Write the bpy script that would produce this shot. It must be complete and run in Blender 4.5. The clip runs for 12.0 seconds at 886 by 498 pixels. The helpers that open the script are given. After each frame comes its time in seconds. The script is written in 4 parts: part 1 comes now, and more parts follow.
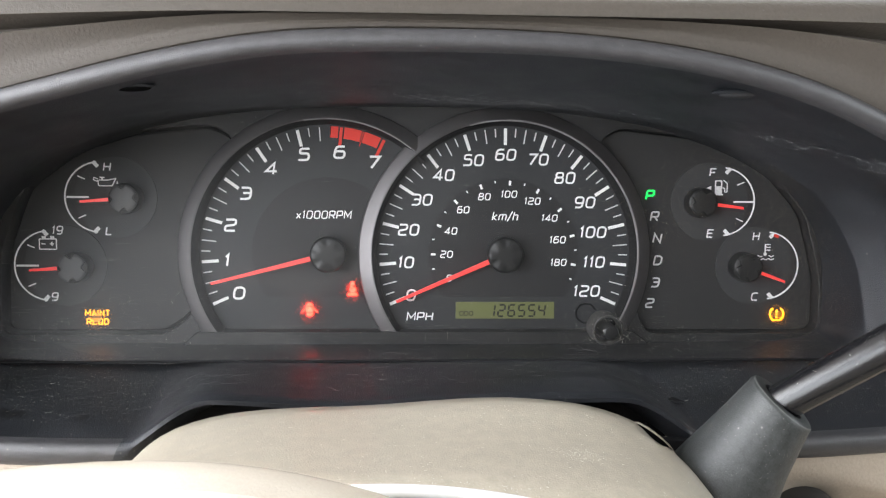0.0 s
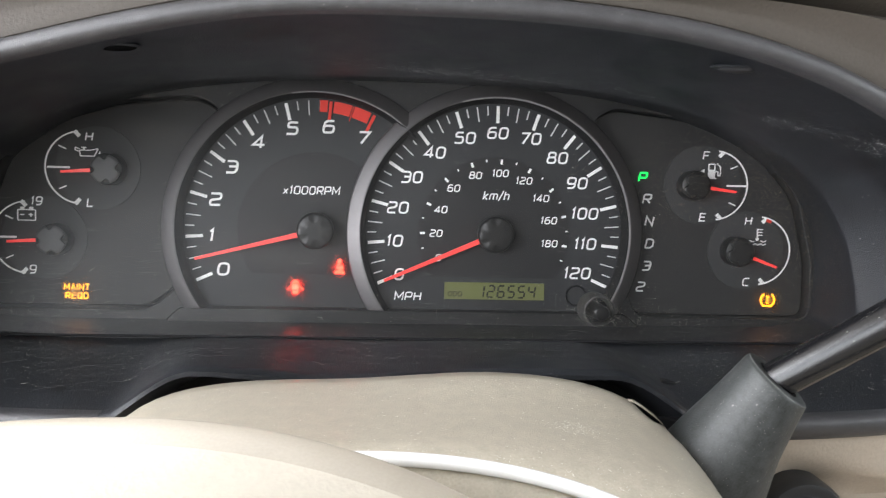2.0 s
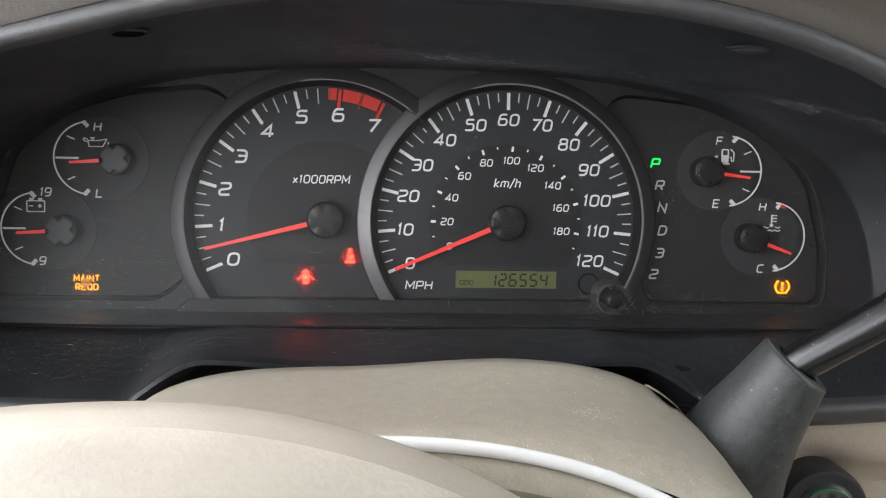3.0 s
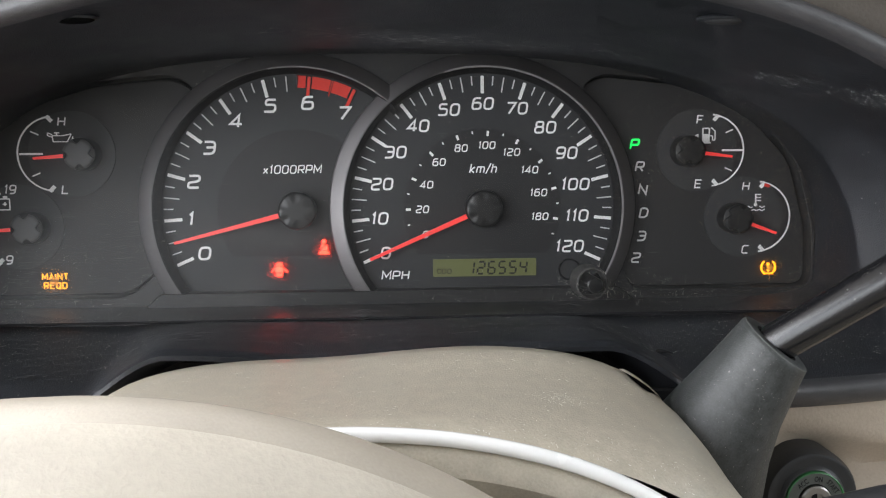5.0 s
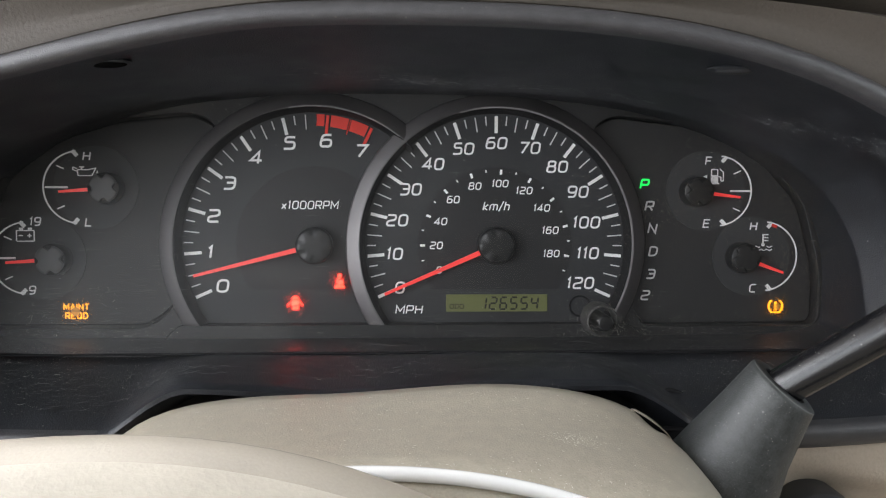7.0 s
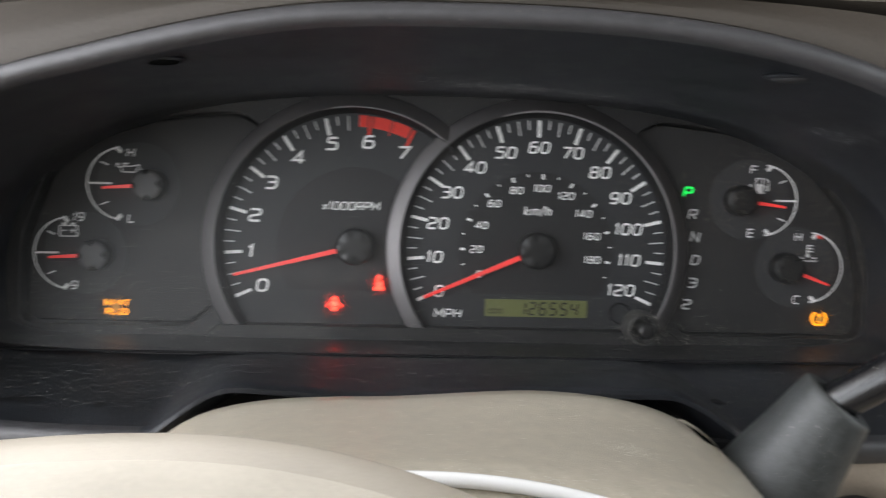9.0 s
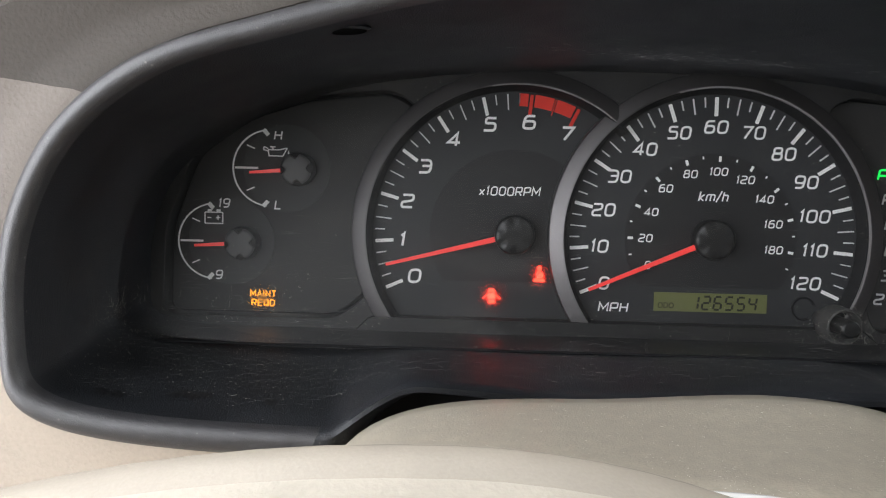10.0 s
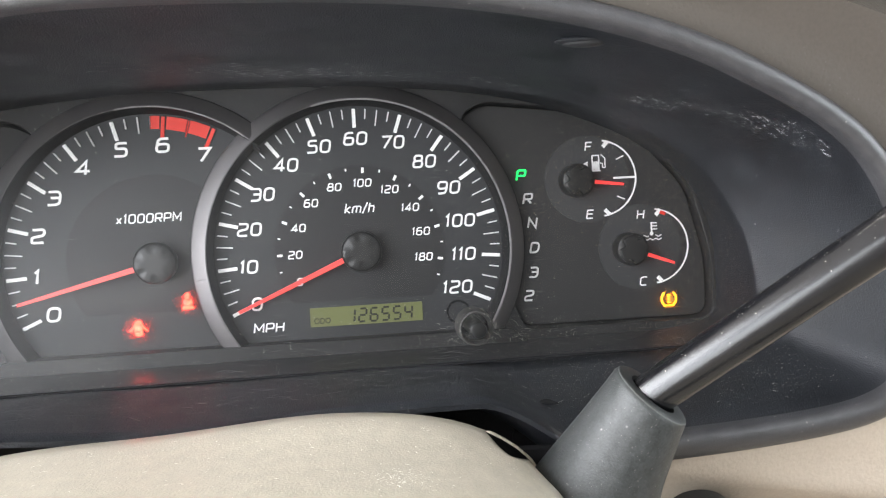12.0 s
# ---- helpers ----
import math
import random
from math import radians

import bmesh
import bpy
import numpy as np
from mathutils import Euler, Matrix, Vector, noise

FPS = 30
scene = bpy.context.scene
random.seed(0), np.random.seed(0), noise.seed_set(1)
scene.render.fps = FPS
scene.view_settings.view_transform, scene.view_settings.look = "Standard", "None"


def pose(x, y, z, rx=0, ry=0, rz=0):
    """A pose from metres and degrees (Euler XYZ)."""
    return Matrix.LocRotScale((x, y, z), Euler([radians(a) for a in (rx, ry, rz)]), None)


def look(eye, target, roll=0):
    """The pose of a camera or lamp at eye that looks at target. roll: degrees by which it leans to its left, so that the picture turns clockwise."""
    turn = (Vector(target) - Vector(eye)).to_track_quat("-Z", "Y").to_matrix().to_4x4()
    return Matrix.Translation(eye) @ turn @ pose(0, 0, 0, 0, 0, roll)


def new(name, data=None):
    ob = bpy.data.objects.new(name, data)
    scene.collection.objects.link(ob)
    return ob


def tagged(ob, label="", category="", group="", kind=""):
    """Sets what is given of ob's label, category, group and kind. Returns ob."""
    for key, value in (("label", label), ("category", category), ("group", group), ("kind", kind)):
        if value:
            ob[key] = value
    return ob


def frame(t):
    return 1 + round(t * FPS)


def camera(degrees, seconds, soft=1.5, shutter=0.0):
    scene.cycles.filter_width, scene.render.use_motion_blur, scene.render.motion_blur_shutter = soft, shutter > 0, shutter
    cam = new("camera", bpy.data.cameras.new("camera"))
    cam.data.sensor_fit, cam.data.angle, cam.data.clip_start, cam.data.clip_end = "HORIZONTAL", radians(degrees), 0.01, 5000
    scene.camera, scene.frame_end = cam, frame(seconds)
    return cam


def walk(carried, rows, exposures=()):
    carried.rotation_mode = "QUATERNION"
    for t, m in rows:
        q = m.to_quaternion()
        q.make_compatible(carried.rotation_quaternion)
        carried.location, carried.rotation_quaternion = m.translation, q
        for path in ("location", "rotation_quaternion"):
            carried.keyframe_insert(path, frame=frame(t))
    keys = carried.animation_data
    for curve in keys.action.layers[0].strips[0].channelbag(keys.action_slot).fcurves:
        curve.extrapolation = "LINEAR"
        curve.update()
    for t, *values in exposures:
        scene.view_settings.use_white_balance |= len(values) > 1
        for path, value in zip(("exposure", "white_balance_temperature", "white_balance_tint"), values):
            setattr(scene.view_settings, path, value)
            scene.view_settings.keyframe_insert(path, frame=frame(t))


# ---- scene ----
cam = camera(57.9, 12.0, soft=1.15, shutter=0.5)
PATH = [
    (0, (-0.042, -0.332, 1.129), (0.057, 1.659, 0.967), 0.4),
    (0.5, (-0.043, -0.333, 1.125), (0.069, 1.657, 0.959), 0.7),
    (1, (-0.045, -0.33, 1.123), (0.065, 1.66, 0.956), 0.8),
    (1.5, (-0.039, -0.328, 1.122), (0.087, 1.661, 0.959), 0.7),
    (2, (-0.044, -0.327, 1.12), (0.096, 1.662, 0.958), 1.5),
    (2.5, (-0.049, -0.325, 1.115), (0.081, 1.663, 0.949), 1.8),
    (2.7, (-0.047, -0.325, 1.117), (0.082, 1.663, 0.946), 1.4),
    (4.3, (-0.044, -0.32, 1.113), (0.075, 1.669, 0.94), 0.4),
    (4.5, (-0.038, -0.32, 1.115), (0.079, 1.668, 0.935), -0.1),
    (5, (-0.035, -0.318, 1.113), (0.084, 1.67, 0.931), -0.5),
    (5.5, (-0.036, -0.32, 1.117), (0.094, 1.671, 0.973), -0.3),
    (6, (-0.037, -0.322, 1.12), (0.089, 1.67, 0.998), 0.0),
    (6.5, (-0.039, -0.323, 1.118), (0.077, 1.67, 1.0), 0.1),
    (7, (-0.039, -0.324, 1.118), (0.07, 1.67, 0.997), 0.2),
    (8.8, (-0.041, -0.322, 1.117), (0.066, 1.672, 0.998), 0.7),
    (9, (-0.048, -0.322, 1.118), (0.017, 1.673, 1.004), 1.4),
    (9.5, (-0.074, -0.31, 1.113), (-0.13, 1.685, 0.986), 2.0),
    (10, (-0.088, -0.3, 1.114), (-0.162, 1.694, 0.98), 1.3),
    (10.5, (-0.086, -0.297, 1.114), (-0.152, 1.697, 0.967), 1.4),
    (11, (-0.049, -0.293, 1.117), (0.129, 1.693, 0.962), -0.0),
    (11.5, (-0.005, -0.294, 1.117), (0.255, 1.685, 0.992), -2.2),
    (12, (-0.004, -0.297, 1.117), (0.226, 1.686, 0.996), -2.9),
]
walk(cam, [(t, look(eye, target, roll)) for t, eye, target, roll in PATH],
     [(0, 0.66), (0.5, 0.62), (1.5, 0.66), (2.0, 0.56), (2.5, 0.09), (4.5, 0.10), (5.5, 0.15), (6.5, 0.0), (7, 0.0), (9, 0.0), (10.0, -0.18), (10.5, -0.06), (11, 0.6), (11.5, 0.95), (12, 1.0)])

# ---- light ----
world = bpy.data.worlds.new("overcast_sky")
scene.world = world
world.use_nodes = True
wn = world.node_tree
sky = wn.nodes.new("ShaderNodeTexSky")
sky.sky_type, sky.sun_disc = "NISHITA", False
sky.sun_elevation, sky.sun_rotation = radians(52), radians(-42)
sky.dust_density, sky.air_density = 4.0, 1.0
wn.links.new(sky.outputs[0], wn.nodes["Background"].inputs[0])
wn.nodes["Background"].inputs[1].default_value = 0.10

sun = new("sun", bpy.data.lights.new("sun", "SUN"))
sun.data.energy, sun.data.angle, sun.data.color = 1.5, radians(14), (1.0, 0.96, 0.9)
sun.matrix_world = look((-0.9, 1.0, 2.82), (0, 0, 1.1))


def window_lamp(name, eye, target, width, height, watts, color):
    lamp = bpy.data.lights.new(name, "AREA")
    lamp.shape, lamp.size, lamp.size_y, lamp.energy, lamp.color = "RECTANGLE", width, height, watts, color
    ob = new(name, lamp)
    ob.matrix_world = look(eye, target)
    return ob


window_lamp("windscreen_daylight", (-0.1, 0.56, 1.62), (-0.05, -0.2, 1.1), 1.0, 0.6, 14.5, (0.88, 0.95, 1.0))
window_lamp("driver_door_daylight", (-0.61, -0.26, 1.17), (0.2, -0.26, 1.06), 0.9, 0.92, 18.5, (0.95, 0.96, 1.0))
window_lamp("rear_door_daylight", (-0.61, -1.15, 1.22), (0.2, -0.5, 1.15), 0.8, 0.75, 7.0, (0.93, 0.96, 1.0))
window_lamp("passenger_rear_daylight", (1.04, -1.10, 1.38), (0, -0.3, 1.1), 0.7, 0.4, 1.0, (0.90, 0.96, 1.0))
window_lamp("passenger_window_daylight", (1.04, -0.25, 1.40), (0, -0.1, 1.1), 1.2, 0.4, 7.5, (0.90, 0.96, 1.0))


# ---- materials ----
def material(name, color, rough=0.5, vary=0.15, coarse=40.0, grain=1500.0, bump=0.15, metal=0.0, gloss=0.5, speck=0.0, glow=None, spread=0.0):
    """Principled surface with blotches, fine grain, grain relief and, where asked for, pale dust specks."""
    m = bpy.data.materials.new(name)
    m.use_nodes = True
    nt = m.node_tree
    n, link = nt.nodes, nt.links.new
    b = n["Principled BSDF"]
    b.inputs["Metallic"].default_value = metal
    b.inputs["Specular IOR Level"].default_value = gloss
    tc = n.new("ShaderNodeTexCoord")
    big, fine = n.new("ShaderNodeTexNoise"), n.new("ShaderNodeTexNoise")
    big.inputs["Scale"].default_value, big.inputs["Detail"].default_value = coarse, 5
    fine.inputs["Scale"].default_value, fine.inputs["Detail"].default_value = grain, 3
    link(tc.outputs["Object"], big.inputs["Vector"])
    link(tc.outputs["Object"], fine.inputs["Vector"])
    both = n.new("ShaderNodeMath")
    both.operation = "MULTIPLY_ADD"
    both.inputs[1].default_value = 0.45
    link(fine.outputs[0], both.inputs[0])
    half = n.new("ShaderNodeMath")
    half.operation = "MULTIPLY"
    half.inputs[1].default_value = 0.55
    link(big.outputs[0], half.inputs[0])
    link(half.outputs[0], both.inputs[2])
    ramp = n.new("ShaderNodeMapRange")
    ramp.inputs["From Min"].default_value, ramp.inputs["From Max"].default_value = 0.3, 0.7
    ramp.inputs["To Min"].default_value, ramp.inputs["To Max"].default_value = 1 - vary, 1 + vary
    link(both.outputs[0], ramp.inputs["Value"])
    tint = n.new("ShaderNodeVectorMath")
    tint.operation = "SCALE"
    tint.inputs[0].default_value = color
    link(ramp.outputs[0], tint.inputs["Scale"])
    last = tint.outputs[0]
    if speck:
        dots = n.new("ShaderNodeTexVoronoi")
        dots.inputs["Scale"].default_value = 420
        link(tc.outputs["Object"], dots.inputs["Vector"])
        near = n.new("ShaderNodeMapRange")
        near.inputs["From Min"].default_value, near.inputs["From Max"].default_value = 0.16, 0.05
        link(dots.outputs["Distance"], near.inputs["Value"])
        some = n.new("ShaderNodeMapRange")
        some.inputs["From Min"].default_value, some.inputs["From Max"].default_value = 0.55, 0.72
        link(big.outputs[0], some.inputs["Value"])
        amount = n.new("ShaderNodeMath")
        amount.operation = "MULTIPLY"
        link(near.outputs[0], amount.inputs[0])
        link(some.outputs[0], amount.inputs[1])
        weak = n.new("ShaderNodeMath")
        weak.operation = "MULTIPLY"
        weak.inputs[1].default_value = speck
        link(amount.outputs[0], weak.inputs[0])
        mix = n.new("ShaderNodeMix")
        mix.data_type = "RGBA"
        mix.inputs["B"].default_value = (0.42, 0.40, 0.37, 1)
        link(weak.outputs[0], mix.inputs["Factor"])
        link(last, mix.inputs["A"])
        last = mix.outputs["Result"]
    link(last, b.inputs["Base Color"])
    wear = n.new("ShaderNodeMapRange")
    wear.inputs["To Min"].default_value, wear.inputs["To Max"].default_value = max(0.03, rough - 0.1 - spread), min(1, rough + 0.1 + spread)
    link(big.outputs[0], wear.inputs["Value"])
    link(wear.outputs[0], b.inputs["Roughness"])
    if bump:
        bp = n.new("ShaderNodeBump")
        bp.inputs["Strength"].default_value, bp.inputs["Distance"].default_value = bump, 0.0004
        link(fine.outputs[0], bp.inputs["Height"])
        link(bp.outputs[0], b.inputs["Normal"])
    if glow:
        b.inputs["Emission Color"].default_value = (*glow[0], 1)
        b.inputs["Emission Strength"].default_value = glow[1]
    return m


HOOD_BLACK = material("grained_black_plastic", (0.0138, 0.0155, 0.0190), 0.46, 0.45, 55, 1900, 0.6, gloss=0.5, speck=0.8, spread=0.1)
LIP_LIT = material("lit_lip_plastic", (0.046, 0.045, 0.048), 0.40, 0.3, 260, 2600, 0.4, gloss=0.8, speck=0.8)
SLOT_SHADE = material("slot_shade_black", (0.004, 0.004, 0.004), 0.9, 0.1, 60, 2500, 0.0, gloss=0.0)
LEDGE_GREY = material("glossy_dusty_ledge", (0.017, 0.0175, 0.019), 0.38, 0.35, 70, 1400, 0.1, speck=0.9)
CAP_GREY = material("grey_fluted_cap", (0.085, 0.084, 0.086), 0.45, 0.16, 200, 3000, 0.08)
MASK_BLACK = material("satin_black_mask", (0.011, 0.011, 0.0115), 0.55, 0.25, 50, 2200, 0.12, speck=0.5)
COWL_BLACK = material("matt_black_cowl", (0.008, 0.008, 0.009), 0.7, 0.15, 60, 2500, 0.1, gloss=0.25)
COWL_GREY = material("satin_grey_ring", (0.165, 0.158, 0.160), 0.5, 0.08, 30, 2500, 0.05, metal=1.0)
RIM_GLINT = material("grey_glint", (0.21, 0.20, 0.205), 0.42, 0.08, 30, 2500, 0.05)
PANEL_GREY = material("printed_dark_grey", (0.018, 0.0178, 0.018), 0.6, 0.12, 35, 3000, 0.05, speck=0.6)
DIAL_GREY = material("printed_blue_grey_dial", (0.020, 0.0215, 0.0235), 0.6, 0.10, 35, 3000, 0.05, speck=0.45)
DIAL_DARK = material("printed_black_dial", (0.009, 0.009, 0.010), 0.6, 0.12, 35, 3000, 0.0)
DISC_GREY = material("printed_mid_grey_disc", (0.034, 0.0345, 0.036), 0.6, 0.08, 35, 3000, 0.05, speck=0.4)
PRINT_WHITE = material("backlit_white_print", (0.78, 0.78, 0.77), 0.55, 0.06, 60, 2500, 0.0, glow=((0.95, 0.98, 1.0), 0.07))
PRINT_GREY = material("grey_print", (0.64, 0.64, 0.64), 0.55, 0.06, 60, 2500, 0.0)
PRINT_RED = material("red_print", (0.75, 0.035, 0.02), 0.5, 0.06, 60, 2500, 0.0)
NEEDLE_RED = material("lit_red_needle", (0.78, 0.055, 0.05), 0.3, 0.04, 60, 2500, 0.0, glow=((1.0, 0.06, 0.055), 0.34))
HUB_BLACK = material("soft_black_cap", (0.013, 0.013, 0.013), 0.40, 0.15, 90, 3000, 0.08, gloss=0.4)
LAMP_RED = material("red_warning_lamp", (0.6, 0.03, 0.02), 0.5, 0.02, 60, 2000, 0.0, glow=((1.0, 0.045, 0.022), 5.2))
LAMP_AMBER = material("amber_warning_lamp", (0.6, 0.25, 0.02), 0.5, 0.02, 60, 2000, 0.0, glow=((1.0, 0.33, 0.01), 2.2))
LAMP_GREEN = material("green_gear_lamp", (0.03, 0.5, 0.12), 0.5, 0.02, 60, 2000, 0.0, glow=((0.0, 1.0, 0.10), 1.1))
LCD_GREEN = material("olive_lcd", (0.14, 0.15, 0.056), 0.35, 0.06, 30, 2500, 0.0)
LCD_INK = material("lcd_segments", (0.012, 0.014, 0.008), 0.5, 0.05, 60, 2500, 0.0)
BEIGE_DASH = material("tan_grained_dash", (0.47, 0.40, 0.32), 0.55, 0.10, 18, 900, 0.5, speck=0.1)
HALF_SHADED_TAN = material("half_shaded_tan_shoulder", (0.20, 0.17, 0.142), 0.55, 0.10, 18, 900, 0.5, speck=0.1)
SHADED_TAN = material("shaded_tan_pad", (0.067, 0.056, 0.045), 0.65, 0.12, 18, 900, 0.5, speck=0.15)
BEIGE_COLUMN = material("taupe_moulded_plastic", (0.43, 0.388, 0.312), 0.34, 0.15, 240, 1700, 0.3, speck=0.6)
BEIGE_PAD = material("pale_tan_leatherette", (0.48, 0.44, 0.37), 0.5, 0.08, 90, 900, 0.45)
SHADED_EDGE_TAN = material("shaded_tan_edging", (0.39, 0.35, 0.29), 0.47, 0.08, 90, 1600, 0.15)
BEAD_WHITE = material("glossy_white_bead", (0.93, 0.925, 0.91), 0.25, 0.02, 40, 2000, 0.0)
BOOT_RUBBER = material("worn_black_rubber", (0.042, 0.045, 0.044), 0.44, 0.5, 420, 2000, 0.2, speck=0.9)
BOOT_WORN = material("rubbed_grey_rubber", (0.095, 0.10, 0.095), 0.6, 0.4, 300, 2400, 0.1)
LEVER_BLACK = material("satin_black_lever", (0.009, 0.009, 0.010), 0.19, 0.3, 120, 2600, 0.12, gloss=0.8, speck=0.5)
RING_BLACK = material("black_lock_ring", (0.03, 0.031, 0.033), 0.4, 0.15, 60, 2500, 0.1)
LOCK_FACE = material("dark_lock_face", (0.10, 0.108, 0.098), 0.4, 0.15, 60, 2500, 0.1)
LOCK_GREEN = material("green_lock_ring", (0.04, 0.20, 0.06), 0.4, 0.1, 60, 2500, 0.0)
STEEL = material("worn_steel", (0.42, 0.41, 0.39), 0.35, 0.12, 200, 3000, 0.1, metal=1.0)
COLLAR_GREY = material("dusty_black_collar", (0.038, 0.037, 0.035), 0.6, 0.5, 300, 2500, 0.3, speck=0.9)
APRON_STREAK = material("faint_rub_mark", (0.075, 0.077, 0.08), 0.7, 0.3, 300, 2500, 0.0)
STREAK = material("faint_wipe_mark", (0.115, 0.112, 0.108), 0.8, 0.3, 300, 2500, 0.0)
BROWN_DUST = material("brown_dust", (0.20, 0.16, 0.12), 0.9, 0.3, 300, 2500, 0.0)
DUST = material("pale_lint", (0.40, 0.38, 0.34), 0.9, 0.3, 300, 2500, 0.0)
SCUFF = material("pale_scuff", (0.43, 0.43, 0.435), 0.7, 0.3, 300, 2500, 0.0)
STAIN = material("dark_wet_stain", (0.007, 0.007, 0.008), 0.35, 0.2, 300, 2500, 0.1)
CLOTH = material("grey_headliner", (0.27, 0.255, 0.235), 0.9, 0.08, 12, 500, 0.3)
CARPET = material("tan_carpet", (0.28, 0.245, 0.20), 0.95, 0.2, 25, 700, 0.5)


def clear_cover():
    """Thin clear plastic: seen through, with a Fresnel gloss and a dust film, thickened leftward to paint in haze."""
    m = bpy.data.materials.new("clear_plastic_cover")
    m.use_nodes = True
    n, link = m.node_tree.nodes, m.node_tree.links.new
    out = n["Material Output"]
    n.remove(n["Principled BSDF"])
    see, shine, mix, fres = n.new("ShaderNodeBsdfTransparent"), n.new("ShaderNodeBsdfGlossy"), n.new("ShaderNodeMixShader"), n.new("ShaderNodeFresnel")
    shine.inputs["Roughness"].default_value = 0.4
    fres.inputs["IOR"].default_value = 1.36
    link(fres.outputs[0], mix.inputs[0])
    link(see.outputs[0], mix.inputs[1])
    link(shine.outputs[0], mix.inputs[2])
    tc, film, dust_haze, blend = n.new("ShaderNodeTexCoord"), n.new("ShaderNodeTexNoise"), n.new("ShaderNodeBsdfDiffuse"), n.new("ShaderNodeMixShader")
    stretch = n.new("ShaderNodeMapping")
    stretch.inputs["Scale"].default_value = (0.45, 1.0, 1.0)
    stretch.inputs["Rotation"].default_value = (0, 0.2, 0)
    film.inputs["Scale"].default_value, film.inputs["Detail"].default_value, film.inputs["Roughness"].default_value = 70, 9, 0.68
    dust_haze.inputs["Color"].default_value = (0.42, 0.40, 0.37, 1)
    amount = n.new("ShaderNodeMapRange")
    amount.inputs["From Min"].default_value, amount.inputs["From Max"].default_value = 0.50, 0.78
    amount.inputs["To Max"].default_value = 0.10
    link(tc.outputs["Object"], stretch.inputs["Vector"])
    link(stretch.outputs[0], film.inputs["Vector"])
    link(film.outputs[0], amount.inputs["Value"])
    # Film grows denser to the left, standing for reflected daylight haze there.
    split, side, thick = n.new("ShaderNodeSeparateXYZ"), n.new("ShaderNodeMapRange"), n.new("ShaderNodeMath")
    side.inputs["From Min"].default_value, side.inputs["From Max"].default_value = -0.13, 0.02
    side.inputs["To Min"].default_value, side.inputs["To Max"].default_value = 1.0, 0.18
    thick.operation = "MULTIPLY"
    link(tc.outputs["Object"], split.inputs[0])
    link(split.outputs[0], side.inputs["Value"])
    link(side.outputs[0], thick.inputs[0])
    link(amount.outputs[0], thick.inputs[1])
    link(thick.outputs[0], blend.inputs[0])
    link(mix.outputs[0], blend.inputs[1])
    link(dust_haze.outputs[0], blend.inputs[2])
    link(blend.outputs[0], out.inputs["Surface"])
    return m


CLEAR = clear_cover()


def frosted_film():
    """An added film, frosted in its middle, that spreads a halo round the lamp behind it."""
    m = bpy.data.materials.new("frosted_halo_film")
    m.use_nodes = True
    n, link = m.node_tree.nodes, m.node_tree.links.new
    n.remove(n["Principled BSDF"])
    tc, shift, fade, amount = n.new("ShaderNodeTexCoord"), n.new("ShaderNodeMapping"), n.new("ShaderNodeTexGradient"), n.new("ShaderNodeMath")
    shift.inputs["Location"].default_value, shift.inputs["Scale"].default_value = (-1, 0, -1), (2, 0, 2)
    fade.gradient_type = "SPHERICAL"
    amount.operation = "MULTIPLY"
    amount.inputs[1].default_value = 0.38
    see, milk, mix = n.new("ShaderNodeBsdfTransparent"), n.new("ShaderNodeBsdfTranslucent"), n.new("ShaderNodeMixShader")
    link(tc.outputs["Generated"], shift.inputs["Vector"])
    link(shift.outputs[0], fade.inputs[0])
    link(fade.outputs["Fac"], amount.inputs[0])
    link(amount.outputs[0], mix.inputs[0])
    link(see.outputs[0], mix.inputs[1])
    link(milk.outputs[0], mix.inputs[2])
    link(mix.outputs[0], n["Material Output"].inputs["Surface"])
    return m


FROSTED = frosted_film()

# ---- mesh helpers; lengths in millimetres round the speedometer's centre: x right, y into the dash, z up ----
BASE = 1.1
LEAN_X, LEAN_Z = 0.012, 0.0105


def P(x, y, z):
    """Metres from millimetres; the dash and column lean a touch down and to the right of the dials' own axis."""
    return ((x - LEAN_X * y) / 1000, y / 1000, BASE + (z + LEAN_Z * y) / 1000)


def thing(name, at, label, category, group="", kind=""):
    ob = new(name)
    ob.empty_display_size = 0.01
    ob.location = P(*at)
    return tagged(ob, label, category, group, kind)


def part(name, shape, mat, parent, label="", smooth=True, kind=""):
    """One mesh object under a thing or part; shape: vertices in mm and faces."""
    verts, faces = shape
    me = bpy.data.meshes.new(name)
    me.from_pydata([P(*v) for v in verts], [], faces)
    me.materials.append(mat)
    me.validate()
    bm = bmesh.new()
    bm.from_mesh(me)
    bmesh.ops.recalc_face_normals(bm, faces=bm.faces)
    bm.to_mesh(me)
    bm.free()
    if smooth:
        me.polygons.foreach_set("use_smooth", [True] * len(me.polygons))
        me.set_sharp_from_angle(angle=radians(40))
    ob = new(name, me)
    if parent:
        ob.parent = parent
        if parent.type == "EMPTY":
            ob.matrix_parent_inverse = Matrix.Translation(-parent.location)
    return tagged(ob, label, kind=kind)


def join(*shapes):
    verts, faces = [], []
    for v, f in shapes:
        k = len(verts)
        verts += list(v)
        faces += [tuple(i + k for i in face) for face in f]
    return verts, faces


def loft(rings, closed=True, cap_first=False, cap_last=False):
    n = len(rings[0])
    verts = [p for r in rings for p in r]
    faces = []
    for a in range(len(rings) - 1):
        for i in range(n if closed else n - 1):
            j = (i + 1) % n
            faces.append((a * n + i, a * n + j, (a + 1) * n + j, (a + 1) * n + i))
    if cap_first:
        faces.append(tuple(range(n)))
    if cap_last:
        faces.append(tuple((len(rings) - 1) * n + i for i in range(n)))
    return verts, faces


